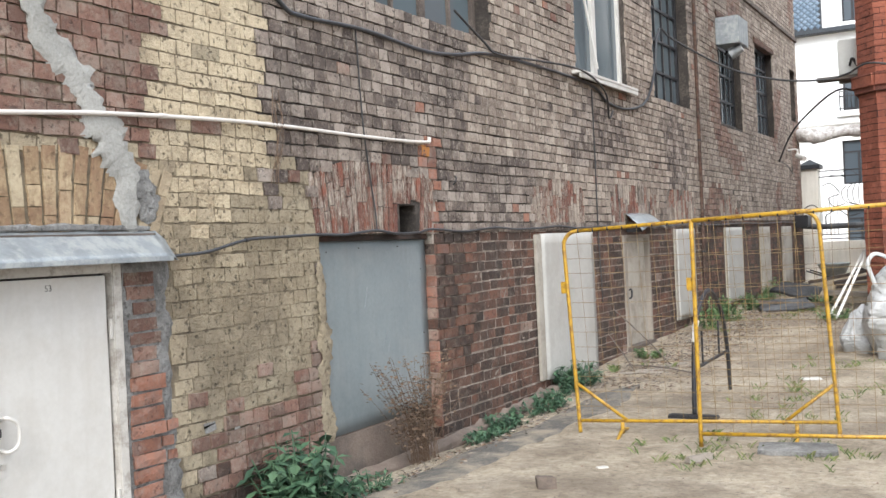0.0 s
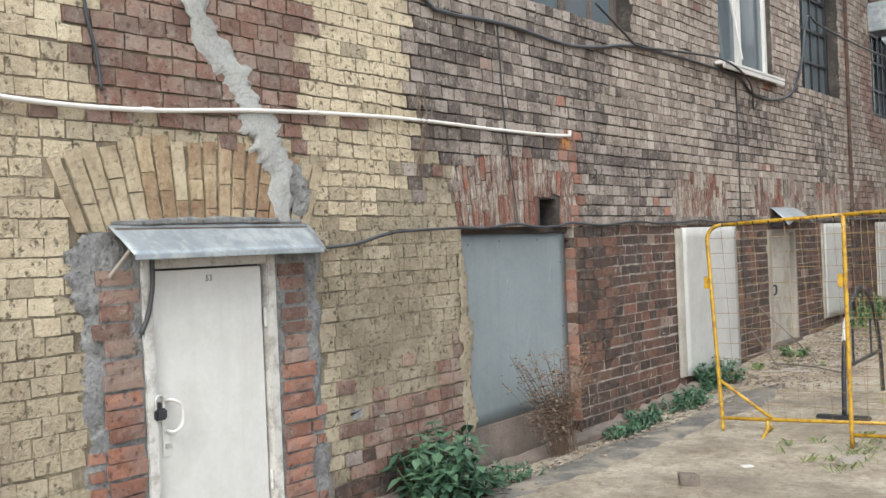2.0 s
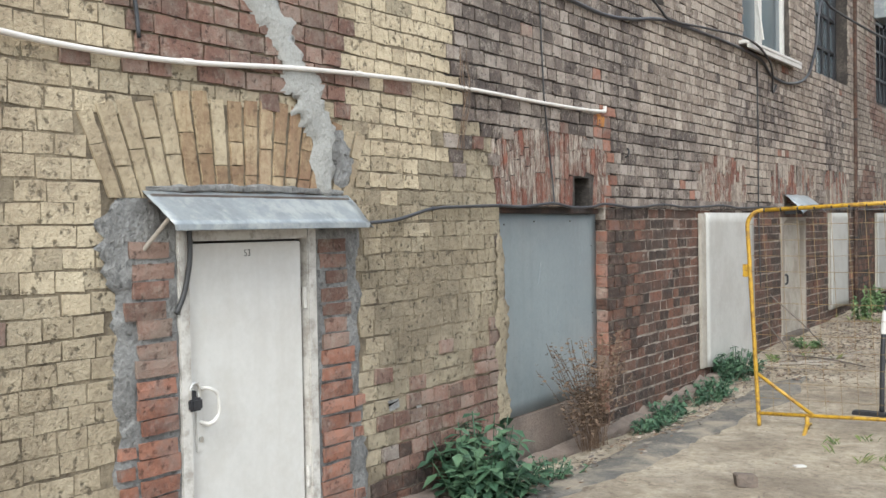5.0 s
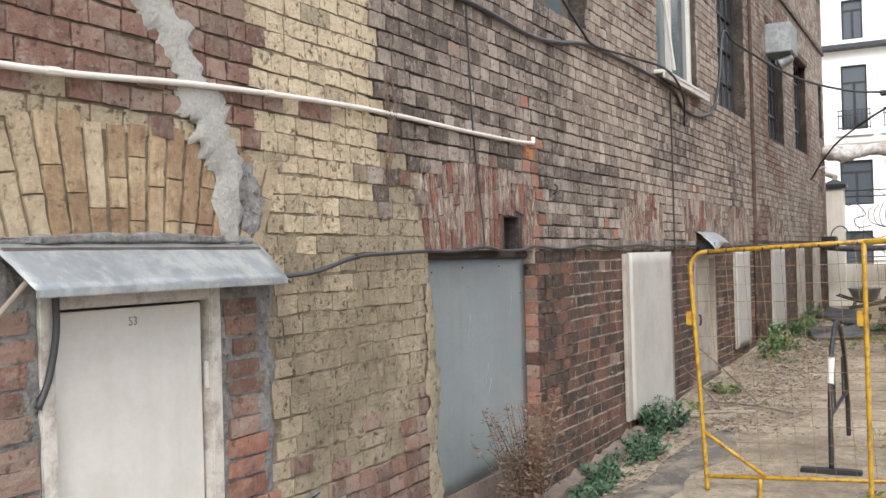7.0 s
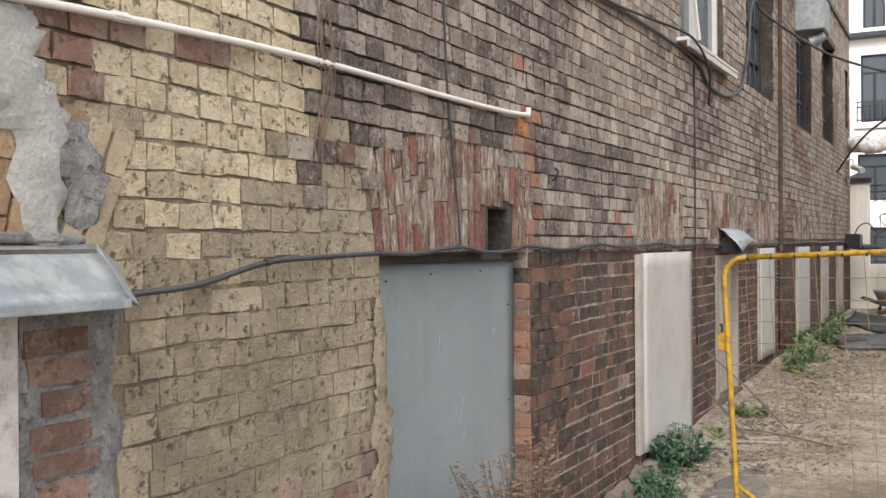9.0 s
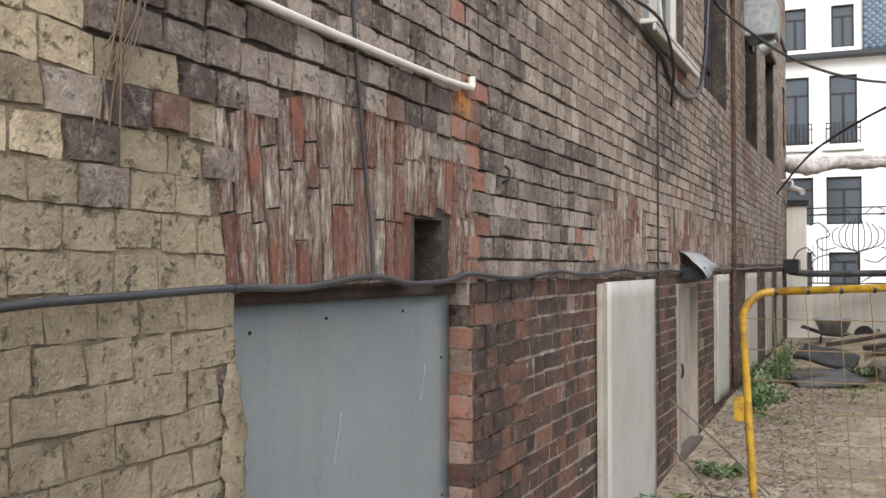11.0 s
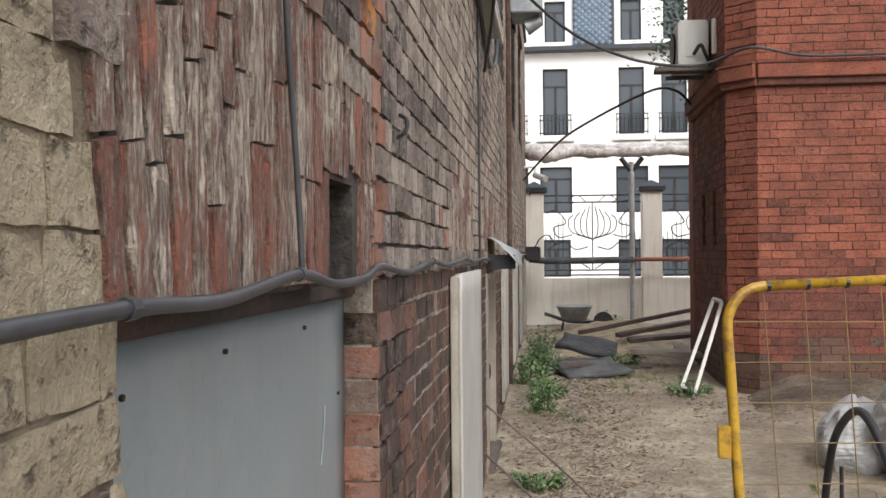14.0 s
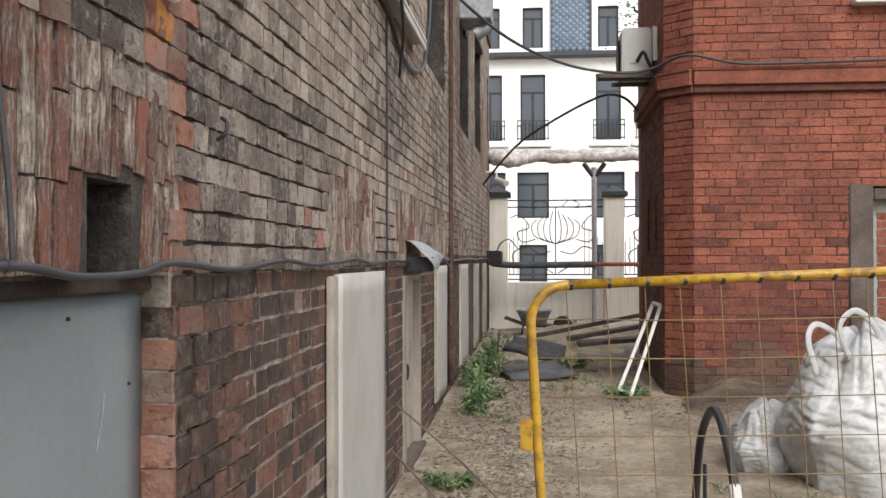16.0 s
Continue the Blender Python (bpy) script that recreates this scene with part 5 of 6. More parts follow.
# ---- iron lattice, pipe rack and overhead pipes ----
def lattice(x0, x1):
    e = empty("iron_fence", ((x0 + x1) / 2, FY, 1.16), "black wrought iron fence panel with a fan of curved bars", "fence", "panels of the iron fence")
    xc, h = (x0 + x1) / 2, (x1 - x0) / 2
    P = lambda x, z: (xc + x * h, FY, z)
    for z in (1.22, 1.32, 2.72, 2.86):
        under(part("rail", tube([P(-1, z), P(1, z)], 0.016, 6), IRON, None), e)
    for s in (-1, 1):
        for k in range(5):
            under(part("bar", tube([P(s * (0.97 - 0.09 * k), 1.32), P(s * (0.97 - 0.09 * k), 2.0 + 0.1 * k)], 0.008, 5), IRON, None), e)
        under(part("scroll", tube([P(s * 0.05, 1.35), P(s * 0.35, 1.5), P(s * 0.8, 1.5), P(s * 0.9, 1.75), P(s * 0.6, 1.9), P(s * 0.35, 1.75), P(s * 0.1, 1.8)], 0.013, 6), IRON, None), e)
        under(part("scroll", tube([P(s * 0.42, 2.05), P(s * 0.7, 2.0), P(s * 0.8, 2.2), P(s * 0.55, 2.3), P(s * 0.75, 2.55), P(s * 0.95, 2.5)], 0.013, 6), IRON, None), e)
        under(part("scroll", tube([P(s * 0.12, 2.72), P(s * 0.3, 2.86), P(s * 0.5, 2.78), P(s * 0.4, 2.7), P(s * 0.75, 2.75)], 0.010, 6), IRON, None), e)
        for k in range(4):
            w = 0.10 + 0.11 * k
            under(part("fan_bar", tube([P(0, 1.95), P(s * w, 2.05 + 0.02 * k), P(s * w * 1.15, 2.35), P(s * w * (0.55 + 0.12 * k), 2.64 - 0.06 * k)], 0.011, 6), IRON, None), e)
    under(part("stem", tube([P(0, 1.32), P(0, 2.72)], 0.012, 6), IRON, None), e)
    return e


lattice(-4.10, -2.13)
lattice(-1.71, 0.29)
rack = empty("pipe_rack", (-2.34, 25.9, 0.2), "grey steel post carrying wrapped overhead pipes", "pipe rack")
under(part("post", tube([(-2.34, 25.9, 0.15), (-2.34, 25.9, 3.5)], 0.055, 12), POSTGREY, None), rack)
under(part("saddle", add(tube([(-2.34, 25.9, 3.3), (-2.55, 25.9, 3.58)], 0.05), tube([(-2.34, 25.9, 3.3), (-2.12, 25.9, 3.58)], 0.05)), IRON, None), rack)
for dy, dz, r in ((0.0, 3.70, 0.10), (0.25, 3.80, 0.11)):
    bm = tube([(-4.5, 25.9 + dy, dz + 0.02), (-3.6, 25.9 + dy, dz), (-2.4, 25.9 + dy, dz), (-1, 25.9 + dy, dz + 0.02), (4, 25.9 + dy, dz)], r, 12, 24)
    tagged(part("overhead_pipe", uneven(bm, 0.035, 6, dy * 9), FOIL, None, "", True), "overhead pipe in torn pale insulation", "pipe")
tagged(part("overhead_pipe", uneven(tube([(-4.5, 25.85, 3.72), (-4.3, 25.6, 3.70), (-4.05, 25.5, 3.62), (-3.7, 25.7, 3.66)], [0.13, 0.16, 0.14, 0.10], 12, 10), 0.05, 7), FOIL, None, "", True), "bulging wrapped pipe elbow at the wall corner", "pipe")
cable("low_pipe", [(-4.4, 25.4, 1.56), (-3.9, 25.5, 1.52), (-2.34, 25.8, 1.53)], 0.065, TAR, "dark wrapped pipe between wall and steel post", "pipe", 12)
cable("low_pipe", [(-2.34, 25.8, 1.53), (-0.8, 25.8, 1.54)], 0.04, RUSTPIPE, "bare rusty red pipe beyond the steel post", "pipe", 12)

# ---- yellow fence panels ----
def fence_panel(p, q, z0, top, left_round, right_round, label, feet, lean=(0, 0), braces=(True, True)):
    """A two metre frame of bent tube with a wire mesh, from p to q in plan."""
    a, b = Vector((p[0], p[1], z0)), Vector((q[0], q[1], z0))
    d = (b - a)
    L = d.length
    d.normalize()
    side = Vector((-d.y, d.x, 0))
    e = empty("fence_panel", (p[0], p[1], z0), label, "fence", "yellow fence panels")
    P = lambda u, z: tuple(a + d * u + Vector((lean[0] * z, lean[1] * z, z)))
    H = [top[0] - z0, top[1] - z0]
    r, c = 0.0165, 0.13
    def post(u, h, sgn, rounded):
        if rounded:
            bend = [P(u + sgn * c * (1 - math.cos(t)), h - c + c * math.sin(t)) for t in (0.0, 0.4, 0.8, 1.2, math.pi / 2)]
            return [P(u, h * k / 12) for k in range(11)] + bend
        return [P(u, 0.0), P(u, h * 0.5), P(u, h)]
    under(part("post", tube(post(0, H[0], 1, left_round), r, 10), YPAINT, None, "", True), e)
    under(part("post", tube(post(L, H[1], -1, right_round), r, 10), YPAINT, None, "", True), e)
    under(part("top_rail", tube([P(c if left_round else 0, H[0]), P(L - (c if right_round else 0), H[1])], r, 10), YPAINT, None, "", True), e)
    under(part("bottom_rail", tube([P(0, 0.10), P(L, 0.12)], r * 0.9, 10), YPAINT, None, "", True), e)
    for u0, u1 in [b for b, there in zip(((0.0, 0.42), (L, L - 0.42)), braces) if there]:
        under(part("brace", tube([P(u0, 0.42), P(u1, 0.10)], r * 0.85, 8), YPAINT, None, "", True), e)
    lug = box(-0.02, 0.02, -0.012, 0.012, -0.05, 0.05, 0.004)
    bmesh.ops.translate(lug, vec=Vector(P(-0.035, H[0] * 0.72)), verts=lug.verts)
    under(part("lug", lug, YPAINT, None), e)
    for u in feet:
        c0 = Vector(P(u, 0))
        under(part("foot", add(tube([c0 + Vector((0, 0, 0.10)), c0 + Vector((0, 0, 0.0))], r, 8), tube([c0 - side * 0.26 + Vector((0, 0, -0.015)), c0 + Vector((0, 0, 0.03)), c0 + side * 0.26 + Vector((0, 0, -0.015))], r, 8)), YPAINT, None, "", True), e)
    u = 0.125
    while u < L - 0.05:
        h = H[0] + (H[1] - H[0]) * u / L
        under(part("mesh_wire", tube([P(u + 0.008 * math.sin(u * 40), 0.10), P(u, h * 0.5), P(u + 0.006 * math.cos(u * 31), h)], 0.0019, 4, 2), WIRE, None), e)
        u += 0.125
    z = 0.225
    while z < min(H) - 0.05:
        under(part("mesh_wire", tube([P(0, z), P(L * 0.3, z + 0.006 * math.sin(z * 50)), P(L * 0.7, z + 0.008 * math.cos(z * 43)), P(L, z + 0.01)], 0.0019, 4, 3), WIRE, None), e)
        z += 0.125
    for k in range(int(L / 0.125)):
        ring = part("wire_tie", tube([P(c + 0.125 * k, H[0] + (H[1] - H[0]) * k * 0.125 / L), P(c + 0.125 * k + 0.012, H[0] + (H[1] - H[0]) * k * 0.125 / L)], r + 0.0012, 8), IRON, None)
        under(ring, e)
    return e


fence_panel((-3.36, 8.50), (-1.33, 8.82), -0.15, (1.56, 1.63), True, True, "yellow tube fence panel with rusty wire mesh", (0.36, 1.74), (-0.055, 0.02))
fence_panel((-2.25, 8.20), (-0.25, 8.42), -0.15, (1.59, 1.65), False, True, "yellow tube fence panel overlapping its neighbour", (1.64,), braces=(False, True))

# ---- steel hoop stand ----
hoop = empty("hoop_stand", (-2.62, 10.0, -0.14), "black steel hoop stand on foot plates, a glint painted as a white sleeve", "bike stand")
HX = -2.62
arc = [(HX, 9.36, -0.12), (HX, 9.39, 0.22), (HX, 9.46, 0.53), (HX, 9.63, 0.79), (HX, 10.0, 0.95), (HX, 10.38, 0.79), (HX, 10.56, 0.53), (HX, 10.65, 0.22), (HX, 10.68, -0.12)]
under(part("hoop", tube(arc, 0.020, 10), IRON, None, "", True), hoop)
# light catching the bend, added as a white sleeve round the tube
under(part("reflective_band", tube([(HX, 9.455, 0.515), (HX, 9.51, 0.64), (HX, 9.555, 0.70)], 0.0265, 10), WHITEP, None, "white sleeve painted as a glint of light"), hoop)
under(part("crossbar", tube([(HX, 9.40, 0.28), (HX, 10.64, 0.31)], 0.016, 8), IRON, None), hoop)
under(part("upright", tube([(HX, 9.71, 0.29), (HX, 9.71, 0.60)], 0.010, 8), IRON, None), hoop)
under(part("upright", tube([(HX, 10.31, 0.30), (HX, 10.31, 0.64)], 0.010, 8), IRON, None), hoop)
for y in (9.33, 10.69):
    under(part("foot_plate", box(HX - 0.22, HX + 0.22, y - 0.05, y + 0.05, -0.16, -0.11, 0.008), IRON, None), hoop)


# ---- bulk bags ----
def bag(x, y, z, rx, ry, h, seed, label, lean=0.0):
    e = empty("bulk_bag", (x, y, z), label, "bag", "bulk bags")
    nu, nv = 140, 80
    V, F = [], []
    for j in range(nv + 1):
        t = j / nv
        prof = 0.86 + 0.24 * math.sin(math.pi * min(t / 0.62, 1)) if t < 0.40 else 1.05 - 0.42 * ((t - 0.40) / 0.45) ** 1.2 if t < 0.85 else 0.63 * (1 - ((t - 0.85) / 0.15) ** 1.4 * 0.75)
        for i in range(nu):
            a = 2 * math.pi * i / nu
            ca, sa = math.cos(a), math.sin(a)
            sq = 1 / max(abs(ca), abs(sa)) ** 0.5
            warp = 0.5 * noise.noise(Vector((ca * 1.3 + seed, sa * 1.3, t * 2)))
            lobes = 0.20 * noise.noise(Vector((ca * 1.5 + seed, sa * 1.5, t * 2.6)))
            crease = 0.0
            for depth, width, v in ((0.020, 0.10, (ca * 1.3, sa * 1.3, t * 8 + 3 * warp)), (0.050, 0.08, (ca * 3.4, sa * 3.4, t * 1.9 + 3 * warp)), (0.014, 0.12, (ca * 4, sa * 4, t * 17 + 5 * warp)), (0.009, 0.14, (ca * 9, sa * 9, t * 24 - 5 * warp))):
                crease += depth * math.exp(-(noise.noise(Vector(v) + Vector((seed, seed * 2, 0))) / width) ** 2)
            s = prof * sq * 0.88 + lobes - crease + 0.03
            V.append((x + rx * s * ca + lean * t, y + ry * s * sa, z + h * t * (1 + 0.16 * noise.noise(Vector((ca * 1.4, sa * 1.4, seed))) * t)))
    F = [(j * nu + i, j * nu + (i + 1) % nu, (j + 1) * nu + (i + 1) % nu, (j + 1) * nu + i) for j in range(nv) for i in range(nu)]
    V.append((x + lean, y, z + h * 0.93))
    F += [(nv * nu + i, nv * nu + (i + 1) % nu, len(V) - 1) for i in range(nu)]
    under(mesh("sack", V, F, BAG, None, None, "creased white woven plastic", True), e)
    return e


b1 = bag(-1.05, 13.05, -0.03, 0.60, 0.58, 1.16, 1.3, "full white woven bulk bag with lifting loops on bare soil")
b2 = bag(0.12, 13.2, -0.03, 0.58, 0.56, 1.08, 4.7, "full white woven bulk bag beside another")
b3x = bag(-1.66, 13.4, -0.02, 0.30, 0.28, 0.55, 8.1, "small slumped white sack against the bulk bag")
for bx, pts in ((b1, [(-1.45, 12.70, 0.80), (-1.52, 12.68, 1.06), (-1.45, 12.74, 1.17), (-1.30, 12.80, 1.10), (-1.22, 12.85, 0.98)]),
                (b1, [(-1.22, 12.72, 0.92), (-1.30, 12.68, 1.16), (-1.18, 12.72, 1.27), (-1.02, 12.80, 1.15), (-0.95, 12.85, 0.98)]),
                (b1, [(-0.85, 12.72, 0.92), (-0.80, 12.68, 1.08), (-0.62, 12.70, 1.14), (-0.50, 12.74, 1.06), (-0.46, 12.78, 0.90)]),
                (b2, [(-0.25, 12.8, 0.86), (-0.2, 12.75, 1.04), (0.0, 12.75, 1.06), (0.1, 12.8, 0.86)])):
    under(part("lifting_loop", tube(pts, 0.024, 8, 6, 0.30), BAG, None, "", True), bx)

# ---- rubble and things at the end of the yard ----
fr = empty("window_frame", (-2.45, 17.0, 0.15), "white plastic frame leaning on the red wall", "frame")
A, B = Vector((-2.56, 16.75, 0.14)), Vector((-2.10, 17.35, 1.12))
A2, B2 = Vector((-2.44, 16.55, 0.12)), Vector((-2.04, 17.12, 1.10))
for p, q in ((A, B), (A2, B2), (B, B2)):
    under(part("bar", tube([p, q], 0.026, 4), WHITEP, None), fr)
under(part("bar", tube([A + (B - A) * 0.03, A2 + (B2 - A2) * 0.03], 0.02, 4), WHITEP, None), fr)


def slab(name, c, size, rot, material, label, category, rough=0.02):
    bm = bmesh.new()
    bmesh.ops.create_cube(bm, size=1)
    bmesh.ops.subdivide_edges(bm, edges=list(bm.edges), cuts=5, use_grid_fill=True)
    bmesh.ops.scale(bm, vec=size, verts=bm.verts)
    uneven(bm, rough, 3.0, c[0])
    bmesh.ops.transform(bm, matrix=pose(*c, *rot), verts=bm.verts)
    return tagged(part(name, bm, material, None, "", True), label, category)


slab("roofing_sheet", (-3.5, 18.2, 0.22), (0.85, 0.85, 0.03), (6, -3, 18), TAR, "dark crumpled roofing sheet lying on rubble", "sheet", 0.04)
slab("roofing_sheet", (-3.5, 19.3, 0.40), (0.8, 0.5, 0.05), (20, 10, -14), BLACKFELT, "black folded roofing sheet propped on rubble", "sheet", 0.05)
for c, s, r in (((-2.45, 18.9, 0.34), (0.95, 0.26, 0.07), (0, 3, -6)), ((-2.35, 19.9, 0.47), (1.1, 0.2, 0.06), (4, -4, 8)), ((-2.45, 20.6, 0.54), (1.2, 0.16, 0.06), (0, -8, 20))):
    slab("plank", c, s, r, WOODG if s[1] > 0.22 else WOODD, "weathered plank on the rubble heap", "plank", 0.012)["group"] = "planks on the heap"
for c, s, r in (((-3.3, 18.4, 0.22), (1.4, 0.05, 0.05), (0, 6, 30)), ((-2.6, 21.2, 0.62), (2.0, 0.07, 0.06), (0, -10, 14))):
    slab("pole", c, s, r, WOODD, "thin dark timber pole on the ground", "pole", 0.01)
slab("concrete_step", (-1.45, 17.0, 0.2), (0.5, 0.4, 0.3), (4, 3, 12), STONE, "broken lump of brickwork at the foot of the wall", "rubble", 0.06)

bank = sheet("earth_bank", np.arange(-2.3, 2.2, 0.08).tolist(), np.arange(14.3, 16.56, 0.08).tolist(), DARKSOIL, lambda x, y: ground_z(x, y) - 0.05 + 0.10 * min(1.0, max(0.0, (y - 14.9) / 0.8)) * min(1.0, max(0.0, (x + 2.1) / 0.35)) + 0.03 * noise.noise(Vector((x * 2.3, y * 2.3, 5))) + 0.012 * noise.noise(Vector((x * 9, y * 9, 3))))
tagged(bank, "dark brown earth and crumbs banked against the red wall", "soil", kind="stuff")
heap = sheet("sand_heap", np.arange(-4.1, -2.05, 0.09).tolist(), np.arange(18.9, 25.6, 0.10).tolist(), HEAPSAND, lambda x, y: ground_z(x, y) - 0.05 + (0.20 + 0.10 * noise.noise(Vector((x * 1.7, y * 1.7, 6))) + 0.03 * noise.noise(Vector((x * 7, y * 7, 2)))) * max(0.0, 1 - ((x + 3.0) / 1.05) ** 2) * max(0.0, 1 - ((y - 22.2) / 3.2) ** 2))
tagged(heap, "low heap of loose yellow sand at the yard's end", "sand heap", kind="stuff")
wb = empty("wheelbarrow", (-3.55, 24.2, 0.25), "old wheelbarrow with a pale tray", "wheelbarrow")
V, F = [], []
for j, (z, rx, ry) in enumerate(((0.38, 0.15, 0.16), (0.44, 0.22, 0.24), (0.66, 0.32, 0.34), (0.69, 0.35, 0.37))):
    for i in range(20):
        a = 2 * math.pi * i / 20
        V.append((-3.55 + rx * math.copysign(abs(math.cos(a)) ** 0.6, math.cos(a)), 24.2 + ry * math.copysign(abs(math.sin(a)) ** 0.6, math.sin(a)), z))
F = [(j * 20 + i, j * 20 + (i + 1) % 20, j * 20 + 20 + (i + 1) % 20, j * 20 + 20 + i) for j in range(3) for i in range(20)] + [tuple(range(20))[::-1]]
tray = mesh("tray", V, F, GALV, None, None, "", True)
mod = tray.modifiers.new("thickness", "SOLIDIFY")
mod.thickness = 0.01
under(tray, wb)
bm = bmesh.new()
bmesh.ops.create_cone(bm, cap_ends=True, segments=20, radius1=0.18, radius2=0.18, depth=0.08, matrix=Matrix.Translation((-3.02, 24.2, 0.40)) @ Matrix.Rotation(radians(90), 4, "X"))
under(part("wheel", bm, RUBBER, None), wb)
for s in (-1, 1):
    under(part("handle", tube([(-4.1, 24.2 + s * 0.25, 0.55), (-3.6, 24.2 + s * 0.22, 0.40), (-3.0, 24.2 + s * 0.06, 0.40)], 0.018), IRON, None), wb)
    under(part("leg", tube([(-3.75, 24.2 + s * 0.24, 0.40), (-3.78, 24.2 + s * 0.24, 0.24)], 0.016), IRON, None), wb)

sh = empty("shovel", (-4.0, 14.5, 0.12), "old shovel with wooden shaft leaning against the wall", "shovel")
under(part("shaft", tube([(-4.40, 15.75, 1.08), (-4.08, 14.85, 0.32)], 0.018), WOODG, None), sh)
under(part("blade", uneven(box(-0.07, 0.07, -0.012, 0.012, -0.15, 0.15, 0.01, Matrix.Rotation(radians(40), 4, "X")), 0.006, 12), GALV, None), sh)
sh.children[-1].data.transform(Matrix.Translation((-4.04, 14.72, 0.22)))
for p, q in (((-4.45, 12.45, 0.60), (-3.62, 12.1, -0.06)), ((-4.45, 12.25, 0.30), (-3.85, 11.5, -0.1)), ((-4.1, 11.9, -0.02), (-3.2, 11.5, -0.04))):
    tagged(part("rod", tube([p, tuple((Vector(p) + Vector(q)) / 2 + Vector((0, 0, 0.02))), q], 0.008), WOODD, None), "thin rusty rod lying against the wall", "rod", "rods by the wall")


# ---- weeds, grass and litter ----
def leaf_quads(V, F, M, c, length, width, yaw, droop, k):
    d = Vector((math.cos(yaw), math.sin(yaw), 0))
    s = Vector((-d.y, d.x, 0))
    n = len(V)
    c = Vector(c)
    tip = d * length * math.cos(droop) + Vector((0, 0, -length * math.sin(droop)))
    mid = tip * 0.45 + Vector((0, 0, length * 0.10))
    V += [c, c + mid + s * width / 2, c + tip, c + mid - s * width / 2, c + mid - Vector((0, 0, width * 0.12))]
    F += [(n, n + 1, n + 4), (n + 1, n + 2, n + 4), (n + 2, n + 3, n + 4), (n + 3, n, n + 4)]
    M += [k] * 4


def weed(x, y, radius, height, stems, leaf, r, label, dense=9, green=LEAF):
    z0 = ground_z(x, y) - 0.02
    e = empty("nettle", (x, y, z0), label, "plant", "weeds along the wall")
    V, F, M = [], [], []
    st = bmesh.new()
    for _ in range(stems):
        a, rr = r.uniform(0, 6.28), radius * math.sqrt(r.random())
        bx, by = x + rr * math.cos(a) * 0.5, y + rr * math.sin(a) * 0.6
        tx, ty = x + rr * math.cos(a), y + rr * math.sin(a) * 1.1
        tx = max(tx, XW + 0.04)
        bx = max(bx, XW + 0.04)
        h = height * r.uniform(0.45, 1.0) * (1 - 0.35 * rr / radius)
        b, t = Vector((bx, by, z0)), Vector((tx, ty, z0 + h))
        add(st, tube([b, (b + t) / 2 + Vector((0, 0, 0.05 * h)), t], 0.004, 4, 2))
        for k in range(dense):
            f = 0.25 + 0.75 * (k + r.random()) / dense
            p = b + (t - b) * f
            for q in range(2):
                leaf_quads(V, F, M, p, leaf * r.uniform(0.6, 1.15), leaf * r.uniform(0.4, 0.62), r.uniform(0, 6.28), r.uniform(-0.1, 0.75), 0)
    for k in range(0, len(V)):
        V[k] = Vector((max(V[k][0], XW + 0.015), V[k][1], max(V[k][2], z0)))
    under(mesh("foliage", V, F, green, M, None), e)["kind"] = "stuff"
    under(part("stem", st, green, None), e)["kind"] = "stuff"
    return e


wr_ = random.Random(5)
weed(-4.17, 5.74, 0.37, 0.70, 46, 0.13, wr_, "bushy green nettle clump at the foot of the wall", 7)
weed(-4.05, 6.35, 0.26, 0.22, 26, 0.06, wr_, "low green weeds beside the nettles", 5)
weed(-4.28, 10.75, 0.36, 0.36, 40, 0.08, wr_, "green weeds under the off-white board", 7)
for k in range(10):
    weed(-4.27 + wr_.uniform(-0.05, 0.12), 8.25 + k * 0.24, 0.20, wr_.uniform(0.13, 0.24), 16, 0.065, wr_, "low leafy weeds along the footing", 5)
for k in range(7):
    weed(-4.22 + wr_.uniform(-0.05, 0.25), 15.5 + k * 0.9, wr_.uniform(0.2, 0.36), wr_.uniform(0.25, 0.6), 17, 0.08, wr_, "tall green weeds by the far wall", 7, WEED)
weed(-2.5, 16.7, 0.3, 0.25, 26, 0.07, wr_, "green weeds at the red wall", 6, WEED)
weed(-3.0, 19.0, 0.3, 0.28, 22, 0.08, wr_, "green weeds among the rubble", 6, WEED)
weed(-3.0, 24.6, 0.4, 0.4, 26, 0.09, wr_, "green weeds by the fence wall", 6, WEED)
weed(-4.1, 12.6, 0.25, 0.2, 18, 0.07, wr_, "low green weeds by the beige door", 5, WEED)

dry = empty("dry_plant", (-4.3, 7.55, -0.25), "dead brown seed stalks standing before the metal sheet", "plant")
st, V, F, M = bmesh.new(), [], [], []
for k in range(80):
    b = Vector((-4.33 + wr_.uniform(-0.04, 0.05), 7.5 + wr_.uniform(-0.18, 0.2), -0.26))
    t = b + Vector((wr_.uniform(0.0, 0.16), wr_.uniform(-0.75, 0.42), wr_.uniform(0.35, 0.95)))
    add(st, tube([b, (b + t) / 2 + Vector((0, 0, 0.08)), t], 0.0018, 4, 3))
    for j in range(16):
        f = wr_.uniform(0.35, 1.0)
        p = b + (t - b) * f + Vector((wr_.uniform(-0.02, 0.03), wr_.uniform(-0.05, 0.05), wr_.uniform(-0.01, 0.05)))
        leaf_quads(V, F, M, p, 0.034, 0.030, wr_.uniform(0, 6.28), wr_.uniform(-0.6, 0.6), 0)
under(part("stalk", st, DRY, None), dry)["kind"] = "stuff"
under(mesh("seed", V, F, DRY, M, None), dry)["kind"] = "stuff"

